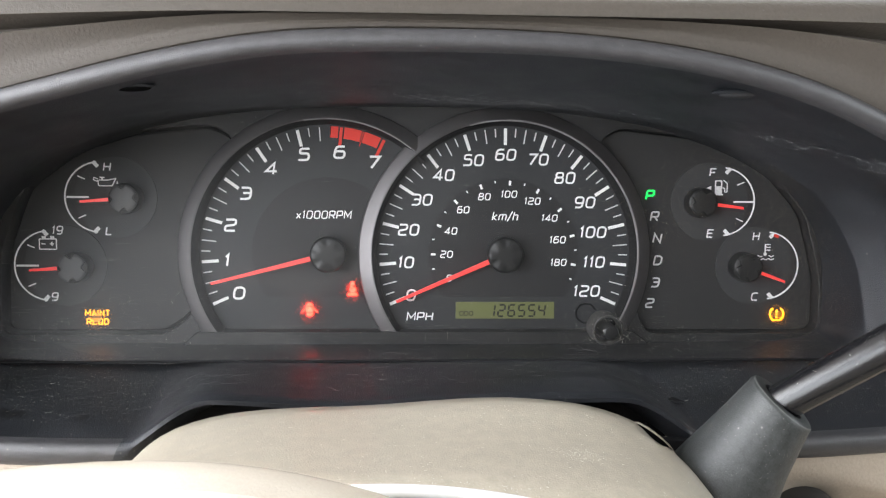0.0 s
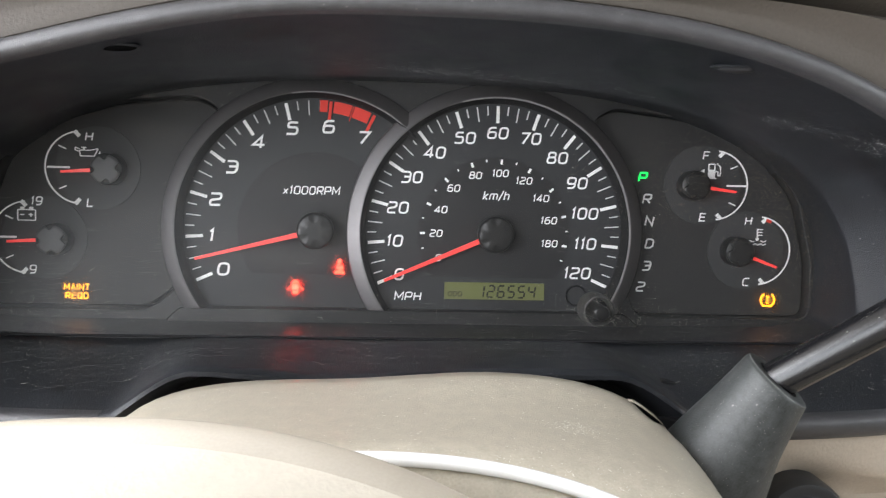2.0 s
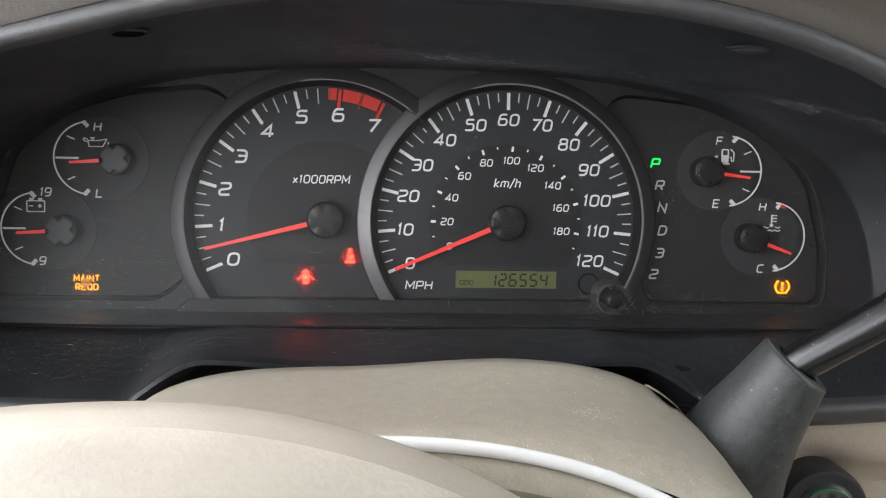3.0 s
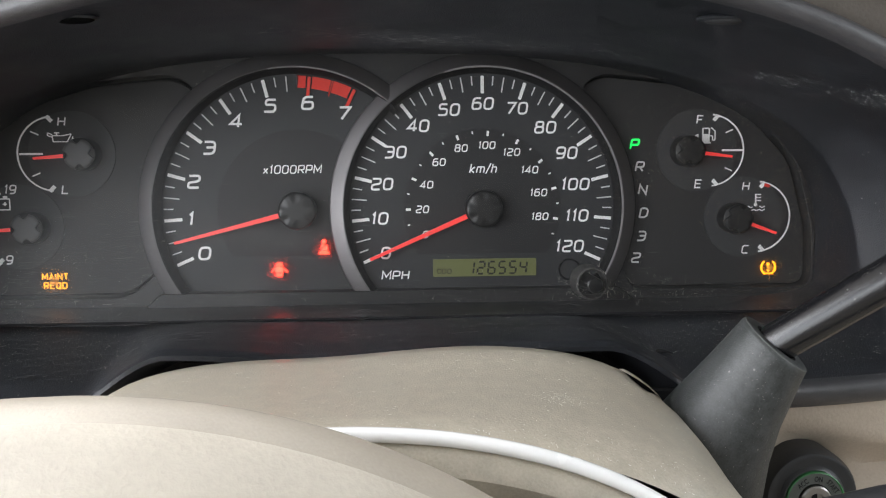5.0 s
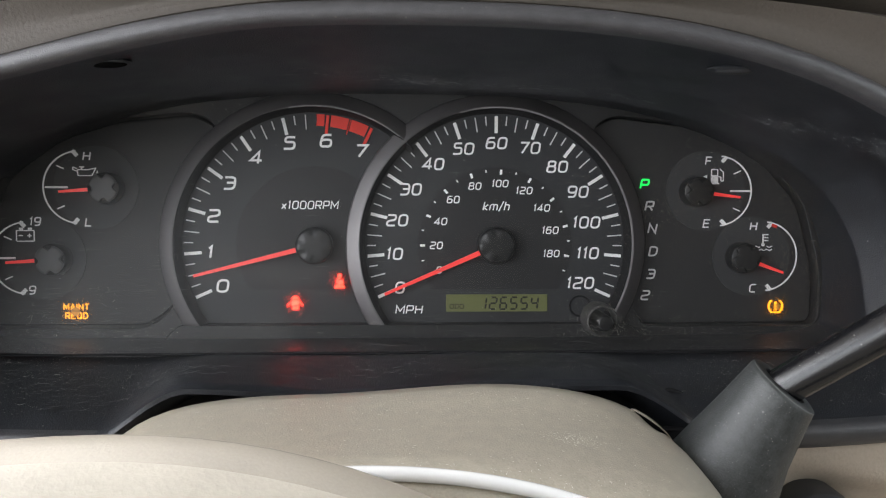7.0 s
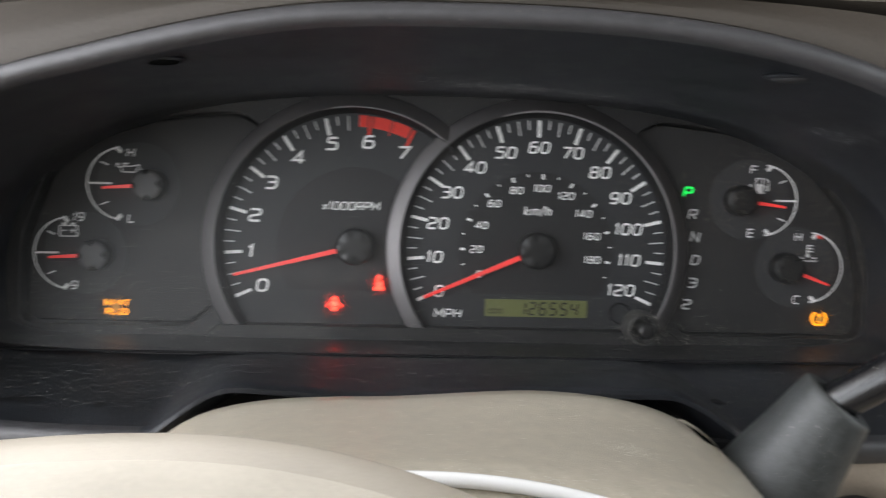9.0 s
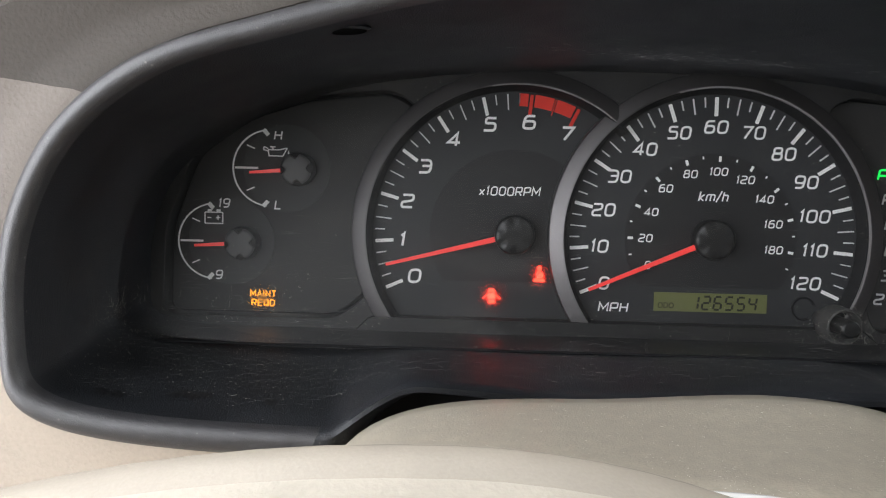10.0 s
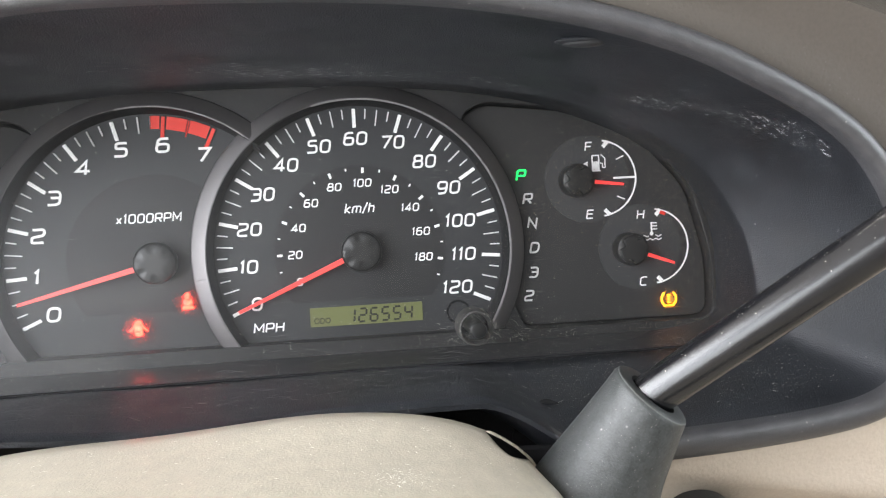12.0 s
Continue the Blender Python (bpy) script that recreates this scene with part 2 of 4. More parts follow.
def prism(poly, front, back, edge=0.0):
    """A flat piece: outline (x, z), from y=front to y=back, its front edge eased by `edge`."""
    cx, cz = sum(p[0] for p in poly) / len(poly), sum(p[1] for p in poly) / len(poly)
    rings = [[(x, back, z) for x, z in poly]]
    if edge:
        rings.append([(x, front + edge, z) for x, z in poly])
        r = max(math.hypot(x - cx, z - cz) for x, z in poly)
        k = 1 - edge / r
        rings.append([(cx + (x - cx) * k, front, cz + (z - cz) * k) for x, z in poly])
    else:
        rings.append([(x, front, z) for x, z in poly])
    return loft(rings, cap_first=True, cap_last=True)


def arc(cx, cz, r, a0, a1, n=48):
    return [(cx + r * math.cos(radians(a0 + (a1 - a0) * i / n)), cz + r * math.sin(radians(a0 + (a1 - a0) * i / n))) for i in range(n + 1)]


def circle(cx, cz, r, n=64):
    return arc(cx, cz, r, 0, 360, n)[:-1]


def band(cx, cz, r0, r1, a0, a1, front, back, n=40):
    return prism(arc(cx, cz, r1, a0, a1, n) + arc(cx, cz, r0, a1, a0, n), front, back)


def bar(x0, z0, x1, z1, w0, w1, front, back):
    """A straight bar from one point to another, w0 and w1 wide."""
    d = math.hypot(x1 - x0, z1 - z0)
    px, pz = -(z1 - z0) / d / 2, (x1 - x0) / d / 2
    return prism([(x0 + px * w0, z0 + pz * w0), (x0 - px * w0, z0 - pz * w0), (x1 - px * w1, z1 - pz * w1), (x1 + px * w1, z1 + pz * w1)], front, back)


def ray_bar(cx, cz, a, r0, r1, w, front, back, w1=None):
    c, s = math.cos(radians(a)), math.sin(radians(a))
    return bar(cx + c * r0, cz + s * r0, cx + c * r1, cz + s * r1, w, w1 or w, front, back)


def lettering(body, cx, cz, height, width=None, front=-0.5, slant=0.0, bold=0.02, turn=0.0):
    """Flat raised letters in the built-in font, centred at (cx, cz), made to the given height and width."""
    cu = bpy.data.curves.new("letters", "FONT")
    cu.body, cu.offset, cu.shear, cu.extrude, cu.resolution_u = body, bold, slant, 0.0, 4
    ob = new("letters", cu)
    me = bpy.data.meshes.new_from_object(ob.evaluated_get(bpy.context.evaluated_depsgraph_get()))
    bpy.data.objects.remove(ob)
    co = np.array([v.co[:2] for v in me.vertices])
    faces = [tuple(p.vertices) for p in me.polygons]
    bpy.data.meshes.remove(me)
    bpy.data.curves.remove(cu)
    lo, hi = co.min(0), co.max(0)
    sz = height / (hi[1] - lo[1])
    sx = width / (hi[0] - lo[0]) if width else sz
    co = (co - (lo + hi) / 2) * (sx, sz)
    c, s = math.cos(radians(turn)), math.sin(radians(turn))
    return [(cx + x * c - z * s, front, cz + x * s + z * c) for x, z in co], faces


FIGURES = {
    "0": [("loop", ((0, 0), (1, 0), (1, 1), (0, 1)), 0.42)],
    "1": [("line", ((0, 0.80), (0.62, 1), (0.62, 0)), 0.0)],
    "2": [("line", ((0, 1), (1, 1), (1, 0.55), (0, 0.42), (0, 0), (1, 0)), 0.36)],
    "3": [("line", ((0, 1), (1, 1), (1, 0), (0, 0)), 0.40), ("line", ((0.22, 0.53), (0.95, 0.53)), 0.0)],
    "4": [("line", ((0.74, 0), (0.74, 1), (0, 0.27), (1.08, 0.27)), 0.0)],
    "5": [("line", ((0.96, 1), (0.08, 1), (0.04, 0.58), (1, 0.58), (1, 0), (0, 0)), 0.30)],
    "6": [("loop", ((0, 0), (1, 0), (1, 0.58), (0, 0.58)), 0.34), ("line", ((0.0, 0.3), (0.06, 1), (0.92, 1)), 0.5)],
    "7": [("line", ((0, 1), (1, 1), (0.32, 0)), 0.0)],
    "8": [("loop", ((0, 0), (1, 0), (1, 0.54), (0, 0.54)), 0.34), ("loop", ((0.07, 0.54), (0.93, 0.54), (0.93, 1), (0.07, 1)), 0.30)],
    "M": [("line", ((0, 0), (0, 1), (0.5, 0.3), (1, 1), (1, 0)), 0.0)],
    "P": [("line", ((0, 0), (0, 1), (1, 1), (1, 0.42), (0.1, 0.42)), 0.22)],
    "R": [("line", ((0, 0), (0, 1), (1, 1), (1, 0.45), (0.1, 0.45)), 0.22), ("line", ((0.5, 0.45), (1, 0)), 0.0)],
    "H": [("line", ((0, 0), (0, 1)), 0.0), ("line", ((1, 0), (1, 1)), 0.0), ("line", ((0, 0.52), (1, 0.52)), 0.0)],
    "N": [("line", ((0, 0), (0, 1), (1, 0), (1, 1)), 0.0)],
    "D": [("line", ((0.1, 0), (0.7, 0), (1, 0.2), (1, 0.8), (0.7, 1), (0, 1), (0, 0), (0.15, 0)), 0.2)],
    "E": [("line", ((1, 1), (0, 1), (0, 0), (1, 0)), 0.0), ("line", ((0.1, 0.52), (0.9, 0.52)), 0.0)],
    "F": [("line", ((1, 1), (0, 1), (0, 0)), 0.0), ("line", ((0.1, 0.50), (0.9, 0.50)), 0.0)],
    "L": [("line", ((0, 1), (0, 0), (1, 0)), 0.0)],
    "C": [("line", ((1, 1), (0, 1), (0, 0), (1, 0)), 0.40)],
    "A": [("line", ((0, 0), (0.5, 1), (1, 0)), 0.0), ("line", ((0.2, 0.3), (0.8, 0.3)), 0.0)],
    "I": [("line", ((0.5, 0), (0.5, 1)), 0.0)],
    "T": [("line", ((0, 1), (1, 1)), 0.0), ("line", ((0.5, 1), (0.5, 0)), 0.0)],
    "Q": [("loop", ((0, 0), (1, 0), (1, 1), (0, 1)), 0.40), ("line", ((0.62, 0.3), (1.05, -0.08)), 0.0)],
    "x": [("line", ((0, 0.66), (1, 0)), 0.0), ("line", ((0, 0), (1, 0.66)), 0.0)],
    "k": [("line", ((0, 0), (0, 1)), 0.0), ("line", ((0.95, 0.68), (0.12, 0.32), (1, 0)), 0.0)],
    "m": [("line", ((0, 0), (0, 0.68), (1, 0.68), (1, 0)), 0.24), ("line", ((0.5, 0.62), (0.5, 0)), 0.0)],
    "h": [("line", ((0, 0), (0, 1)), 0.0), ("line", ((0, 0.66), (1, 0.66), (1, 0)), 0.30)],
    "/": [("line", ((0, -0.12), (1, 1.08)), 0.0)],
    "9": [("loop", ((0, 0.42), (1, 0.42), (1, 1), (0, 1)), 0.34), ("line", ((1, 0.7), (0.94, 0), (0.08, 0)), 0.5)],
}


def ribbon(points, closed, width, front):
    """A flat stroke of even width along a path (x, z), mitred at its corners."""
    n = len(points)
    verts, faces = [], []
    for i, p in enumerate(points):
        a = Vector(points[i - 1] if closed or i else p)
        b = Vector(points[(i + 1) % n] if closed or i < n - 1 else p)
        q = Vector(p)
        u = (q - a).normalized() if (q - a).length > 1e-6 else (b - q).normalized()
        v = (b - q).normalized() if (b - q).length > 1e-6 else u
        m = Vector((-u.y - v.y, u.x + v.x)).normalized()
        k = width / 2 / max(0.42, m.dot(Vector((-v.y, v.x))))
        verts += [(q.x + m.x * k, front, q.y + m.y * k), (q.x - m.x * k, front, q.y - m.y * k)]
    for i in range(n if closed else n - 1):
        j = (i + 1) % n
        faces.append((2 * i, 2 * i + 1, 2 * j + 1, 2 * j))
    return verts, faces


def eased(points, r, n=5):
    """An open path with its corners rounded off."""
    out = [tuple(points[0])]
    for a, b, c in zip(points, points[1:], points[2:]):
        a, b, c = Vector(a), Vector(b), Vector(c)
        k = min(r, (a - b).length * 0.48, (c - b).length * 0.48)
        p0, p1 = b + (a - b).normalized() * k, b + (c - b).normalized() * k
        out += [tuple(p0 * (1 - t) ** 2 + b * 2 * t * (1 - t) + p1 * t * t) for t in (j / n for j in range(n + 1))]
    return out + [tuple(points[-1])]


NARROW = {"1": 0.48, "I": 0.3, "x": 0.8, "m": 1.45, "k": 0.95, "h": 0.95, "/": 0.75, "M": 1.2}


def figures(text, cx, cz, wide, high, stroke, front, gap=0.17, slant=0.15):
    """Squarish dial figures and letters drawn in even strokes, centred at (cx, cz); wide and high: one figure's outer size."""
    sizes = [wide * NARROW.get(ch, 1.0) for ch in text]
    x = cx - (sum(sizes) + gap * wide * (len(text) - 1)) / 2
    shapes, step = [], 0
    for ch, size in zip(text, sizes):
        w, h = size - stroke, high - stroke
        for kind, path, ease in FIGURES[ch]:
            spots = [(u * w, v * h) for u, v in path]
            if kind == "loop":
                spots = rounded(spots, ease * w, 6)
            elif ease:
                spots = eased(spots, ease * w, 6)
            spots = [(x + stroke / 2 + u + slant * (v - h / 2), cz - h / 2 + v) for u, v in spots]
            shapes.append(ribbon(spots, kind == "loop", stroke, front - 0.004 * step))
            step += 1
        x += size + gap * wide
    return join(*shapes)


def superloop(cx, zc, a, top, bottom, n_top, n_bottom, count=160):
    """A closed outline: upper half and lower half are superellipses that meet at height zc."""
    pts = []
    for i in range(count):
        t = 2 * math.pi * i / count
        c, s = math.cos(t), math.sin(t)
        n = n_top if s >= 0 else n_bottom
        h = top - zc if s >= 0 else zc - bottom
        k = (abs(c) ** n + abs(s) ** n) ** (-1 / n)
        pts.append((cx + a * c * k, zc + h * s * k))
    return pts


def smooth_step(e0, e1, x):
    t = min(1.0, max(0.0, (x - e0) / (e1 - e0)))
    return t * t * (3 - 2 * t)


def rounded(points, r, n=6):
    """A polygon with its corners rounded off by about r."""
    out = []
    for i, p in enumerate(points):
        a, b, c = Vector(points[i - 1]), Vector(p), Vector(points[(i + 1) % len(points)])
        u, v = (a - b), (c - b)
        k = min(r, u.length * 0.45, v.length * 0.45)
        p0, p1 = b + u.normalized() * k, b + v.normalized() * k
        for j in range(n + 1):
            t = j / n
            q = p0 * (1 - t) ** 2 + b * 2 * t * (1 - t) + p1 * t * t
            out.append((q.x, q.y))
    return out

# ---- cab shell ----
def slab(x0, x1, y0, y1, z0, z1):
    v = [(x, y, z) for x in (x0, x1) for y in (y0, y1) for z in (z0, z1)]
    f = [(0, 1, 3, 2), (4, 6, 7, 5), (0, 4, 5, 1), (2, 3, 7, 6), (0, 2, 6, 4), (1, 5, 7, 3)]
    return v, f


def holed_wall(axis, at, thick, u0, u1, v0, v1, hu0, hu1, hv0, hv1):
    """A wall with one rectangular opening through it; axis: 'x' or 'y', the way it faces."""
    boxes = [(u0, u1, v0, hv0), (u0, u1, hv1, v1), (u0, hu0, hv0, hv1), (hu1, u1, hv0, hv1)]
    if axis == "x":
        return join(*[slab(at, at + thick, a, b, c, d) for a, b, c, d in boxes])
    return join(*[slab(a, b, at, at + thick, c, d) for a, b, c, d in boxes])


def structure(name, shape, mat, label, category):
    ob = part(name, shape, mat, None, label, smooth=False)
    return tagged(ob, category=category, kind="structure")


structure("floor", slab(-660, 1090, -1650, 1100, -780, -740), CARPET, "tan carpeted cab floor", "floor")
structure("ceiling", slab(-660, 1090, -1650, 120, 560, 600), CLOTH, "grey cloth headliner of the cab", "ceiling")
structure("wall_left", holed_wall("x", -660, 40, -1650, 1100, -740, 560, -1580, 300, -480, 520), CLOTH, "cab side with the driver's door standing open", "wall")
structure("wall_right", holed_wall("x", 1050, 40, -1650, 1100, -740, 560, -1480, 420, 90, 500), CLOTH, "cab side with the passenger window openings", "wall")
structure("wall_rear", slab(-620, 1050, -1650, -1610, -740, 560), CLOTH, "plain rear panel of the cab", "wall")
structure("wall_front", slab(-620, 1050, 1060, 1100, -740, 90), CLOTH, "plain bulkhead below the windscreen", "wall")

# ---- instrument hood: a deep black surround, rolled at its lip, arched over the steering column ----
COUNT = 400


def lip_y(z):
    return -84 - (z + 57) * 12 / 130


def arch(x, lip):
    """How far the lower edge rises to clear the column."""
    rise, fall = min(1.0, max(0.0, (x + 127) / 25)), min(1.0, max(0.0, (53 - x) / 27))
    lip *= 1.2 - 0.2 * smooth_step(-104, -55, x) + 0.2 * smooth_step(-60, 0, x)
    return lip * (0.6 * (1 - (1 - rise) ** 2) + 0.4 * smooth_step(0, 1, rise)) * (0.6 * (1 - (1 - fall) ** 2) + 0.4 * smooth_step(0, 1, fall))


def hood_loop(a, top, bottom, n):
    """The outline of the hood's mouth, squarer at its shoulders."""
    ring = []
    for x, z in superloop(-33, -25, a, top, bottom, n - 0.04, 5, COUNT):
        side = max(0.0, (-33 - x) / a)
        if side and z > -25:
            z += 1.9 * smooth_step(0.60, 0.86, side) * (1 - smooth_step(0.9, 1.0, side)) - 2.1 * smooth_step(0.2, 0.55, side) * (1 - smooth_step(0.56, 0.80, side))
        ring.append((x - 1.2 * smooth_step(0.6, 0.9, side) + 5.2 * smooth_step(0.74, 0.92, (x + 33) / a), z))
    return ring


def hood_ring(inset, dy, back=0.0):
    """One loop of the surround: inset from its outer edge, dy off the lip's plane; back: 0 at the lip, 1 at the cover."""
    front = hood_loop(184 - inset, 75 - inset, -59.2 + inset * 1.38, 2.5)
    rear = superloop(-37, -18, 172, 60, -37.5, 2.6, 7, COUNT)
    ring = []
    for (x, z), (bx, bz) in zip(front, rear):
        y = lip_y(z) + dy
        if z < -30:
            z += arch(x, 11.2 + 0.12 * inset)
            y += arch(x, 24) * max(0.0, 1 - inset / 5.2)
        ring.append((x + (bx - x) * back, y + (-27 - y) * back, z + (bz - z) * back))
    return ring


hood = thing("instrument_hood", (-33, -90, -58), "black grained plastic instrument hood, dusty and scuffed, in a tan dashboard", "instrument hood")
profile = [(-0.5, 14), (0, 4), (0.2, 0), (0.8, -2.4), (2.0, -4.0), (3.6, -4.8), (5.0, -4.7), (6.0, -3.8), (6.5, -2.2), (6.7, 0.6)]
hood_rings = [hood_ring(i, dy) for i, dy in profile] + [hood_ring(6.9, 1.6, b) for b in (0.12, 0.3, 0.5, 0.7, 0.88, 1.0)]
hood_rings.append([(x, 4.0, z) for x, y, z in hood_rings[-1]])
# Outside the arch the lip's black plastic is greyed to paint in light.
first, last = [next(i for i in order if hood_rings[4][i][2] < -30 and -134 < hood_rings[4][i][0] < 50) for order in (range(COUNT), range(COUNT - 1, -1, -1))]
part("lip", loft([r[last:] + r[:first + 1] for r in hood_rings[:10]], closed=False), LIP_LIT, hood, "rolled lip with a coarse grain, greyed to stand for the light on it")
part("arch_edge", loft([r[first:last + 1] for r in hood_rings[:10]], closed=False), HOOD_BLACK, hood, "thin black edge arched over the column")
part("surround", loft(hood_rings[9:]), HOOD_BLACK, hood)


# Black sheets put where only shade fills the gap over the column.
gap = rounded([(-122, -44.5), (57, -44.5), (62, -56), (62, -80), (-130, -80), (-130, -56)], 6)
shoulder = rounded([(24, -49.5), (58, -51), (64, -62), (64, -80), (24, -80)], 4)
infill = rounded([(40, -51.5), (60, -56), (62, -70), (40, -70)], 2)
part("column_gap_shade", join(prism(gap, -64, -60, 0.5), prism(shoulder, -88, -85, 0.5), prism(infill, -66.8, -65, 0.3)), COWL_BLACK, hood, "black sheets standing in for the shade in the gap over the steering column")


def squashed(cx, cy, cz, rx, ry, rz, n=24, m=10, pinch=1.0):
    rings = []
    for j in range(1, m):
        t = math.pi * j / m
        rings.append([(cx + rx * math.sin(t) * math.cos(2 * math.pi * i / n), cy + ry * math.sin(t) * math.sin(2 * math.pi * i / n), cz - rz * math.cos(t)) for i in range(n)])
    return loft(rings, cap_first=True, cap_last=True)


# Solid ovals stand in for the slots; their shade is in the colour.
for x, z, slot in ((-125, 58.1, SLOT_SHADE), (60, 58.3, RING_BLACK)):
    rim = part("clip_rim", squashed(x, -85, z + 0.5, 7.8, 3.8, 1.25), HOOD_BLACK, hood, "raised oval rim of a clip slot")
    part("clip_slot", squashed(x + 0.4, -85.3, z - 0.1, 6.2, 2.9, 1.25), slot, rim, "small solid oval toned for the shade inside a clip slot")

# ---- dashboard round the hood ----
dash = thing("dashboard", (-33, -60, -140), "tan grained plastic dashboard pod round the black instrument hood", "dashboard")


def dash_ring(grow, top, bottom, y, n, off=False):
    """One loop of the dash face; off: y is counted from the lip's plane."""
    ring = []
    plane = y
    for x, z in hood_loop(183.5 + grow, top, bottom, n):
        y = plane
        if z < -30:
            z += arch(x, 11.7) * max(0.0, 1 - grow / 40)
            y += arch(x, 50) * max(0.0, 1 - abs(grow) / 40) if off else 0
        hollow = 13 * smooth_step(70, 100, x) * smooth_step(-64 - 0.22 * (x - 95), -79 - 0.1 * (x - 95), z) * (1 - smooth_step(-112, -140, z)) * (1 - smooth_step(150, 230, x))
        ring.append((x, (lip_y(z) + y if off else y) + hollow, z))
    return ring


dash_rings = [
    dash_ring(-1.5, 73.5, -57, 8, 2.5, True), dash_ring(-0.3, 74.7, -58.2, 3.0, 2.5, True), dash_ring(0.6, 75.6, -59.1, 1.6, 2.5, True),
    dash_ring(3, 76.6, -61, 1.4, 2.55, True), dash_ring(8, 77.0, -64.2, 1.7, 2.6, True), dash_ring(12, 77.4, -67, 2.0, 2.7, True), dash_ring(16, 77.6, -70, 1.8, 2.8, True), dash_ring(20, 77.8, -73, 1.2, 2.9, True), dash_ring(24, 78.0, -76, 0.6, 3.05, True), dash_ring(29, 78.2, -80, -0.2, 3.2, True), dash_ring(34, 78.4, -84, -1, 3.4, True),
    dash_ring(46, 78.6, -93, -88, 4.0), dash_ring(62, 78.8, -106, -93, 4.8), dash_ring(80, 79, -120, -96, 5.5), dash_ring(120, 81.0, -146, -96, 7), dash_ring(165, 83.4, -170, -94.8, 8), dash_ring(171, 85.4, -175, -92, 8), dash_ring(178, 88.0, -182, -85, 8), dash_ring(188, 91, -190, -72, 8), dash_ring(202, 94.5, -204, -48, 8),
    dash_ring(225, 99, -225, -8, 8), dash_ring(255, 105, -250, 60, 8), dash_ring(300, 110, -300, 200, 8), dash_ring(420, 112, -560, 700, 8), dash_ring(440, 100, -700, 1050, 8)]
# One tan dash in three tones: upper pad and shoulder carry painted shade.
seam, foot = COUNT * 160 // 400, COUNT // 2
part("upper_pad", loft([r[:seam + 1] for r in dash_rings], closed=False), SHADED_TAN, dash)
part("lower_panel", loft([r[foot:] + r[:1] for r in dash_rings], closed=False), BEIGE_DASH, dash)
part("side_panel", loft([r[seam:foot + 1] for r in dash_rings], closed=False), HALF_SHADED_TAN, dash, "tan shoulder beside the open door, half darkened to stand for shade")

# ---- steering column cover ----
column = thing("steering_column_cover", (-38, -110, -134), "taupe moulded steering column cover, lightly scratched, below the instruments", "column cover")
sections = [(-40, -72, 70, 2.6, -38), (-70, -62, 80, 2.8, -38), (-86, -48, 86, 3.0, -38), (-93, -39.4, 89, 3.2, -38), (-98, -35.9, 90, 3.2, -38), (-106, -35.2, 90, 3.2, -38), (-113, -35.4, 90, 3.1, -38), (-120, -35.8, 90, 3.0, -39), (-138, -36.4, 91, 2.7, -42), (-149, -36.6, 92, 2.35, -46), (-155, -36.9, 93, 2.1, -49), (-157.5, -38.4, 92, 2.05, -49.5)]
rings = []
for y, top, a, n, cx in sections:
    slim = smooth_step(-82, -97, y) * (1 - smooth_step(-105, -121, y))
    left, right = superloop(cx, -90, a, top, -138, n + 0.9, 2.6, 120), superloop(cx, -90, a - 7 * slim + 8 * smooth_step(-132, -152, y), top, -138, n + 0.25 * slim, 2.6, 120)
    rings.append([(x, y, z + (2.7 * slim * smooth_step(-65, -10, x) if z > -70 else 0)) for x, z in right[:31] + left[31:90] + right[90:]])
column_rings = rings
part("shell", loft(rings), BEIGE_COLUMN, column)
inner = [[(x, y, z) for x, z in superloop(-50, -92, a, top, -132, 2.05, 2.4, 120)] for y, top, a in ((-157.5, -39.2, 91), (-160.2, -41.2, 90), (-161.2, -44.5, 87.5), (-159.5, -48.5, 84), (-152, -52, 78), (-146, -60, 60))]
part("rear_recess", loft(inner, cap_last=True), BEIGE_COLUMN, column)


def tube(points, radii, n=16, caps=True):
    rings = []
    for i, p in enumerate(points):
        a, b = Vector(points[max(0, i - 1)]), Vector(points[min(len(points) - 1, i + 1)])
        d = (b - a).normalized()
        side = d.cross(Vector((0, 1, 0.2))).normalized()
        up = side.cross(d)
        r = radii if isinstance(radii, (int, float)) else radii[i]
        rings.append([tuple(Vector(p) + (side * math.cos(2 * math.pi * k / n) + up * math.sin(2 * math.pi * k / n)) * r) for k in range(n)])
    return loft(rings, cap_first=caps, cap_last=caps)


# White bead laid along the cover's rear edge, thinner at its ends.
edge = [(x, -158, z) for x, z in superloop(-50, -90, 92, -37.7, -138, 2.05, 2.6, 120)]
part("edge_bead", tube(edge[4:57], [0.8 + 0.8 * smooth_step(0, 10, min(i, 52 - i)) for i in range(53)], 12), BEAD_WHITE, column, "white bead along the rear edge")


def shell_top(x, y):
    """The height of the cover's upper face at (x, y)."""
    k = next(k for k in range(len(sections) - 1) if sections[k + 1][0] <= y)
    f = (y - sections[k][0]) / (sections[k + 1][0] - sections[k][0])
    heights = []
    for ring in column_rings[k:k + 2]:
        q = next(q for q in range(30) if ring[q + 1][0] <= x)
        (x0, _, z0), (x1, _, z1) = ring[q], ring[q + 1]
        heights.append(z0 + (z1 - z0) * (x - x0) / (x1 - x0))
    return heights[0] + (heights[1] - heights[0]) * f


hole, rim = [], []
for k in range(13):
    s = k / 12
    x, wide = 25.5 + 12.0 * s, 0.3 + 11 * math.sin(math.pi * min(1, s * 1.05)) ** 0.7 * (0.5 + 0.8 * s)
    hole.append([(x - 0.25 * w, -102.5 - w, shell_top(x - 0.25 * w, -102.5 - w) + 0.3) for w in (0, wide * 0.33, wide * 0.67, wide)])
    rim.append((x + 0.4, -101.6, shell_top(x + 0.4, -101.6) + 0.1))
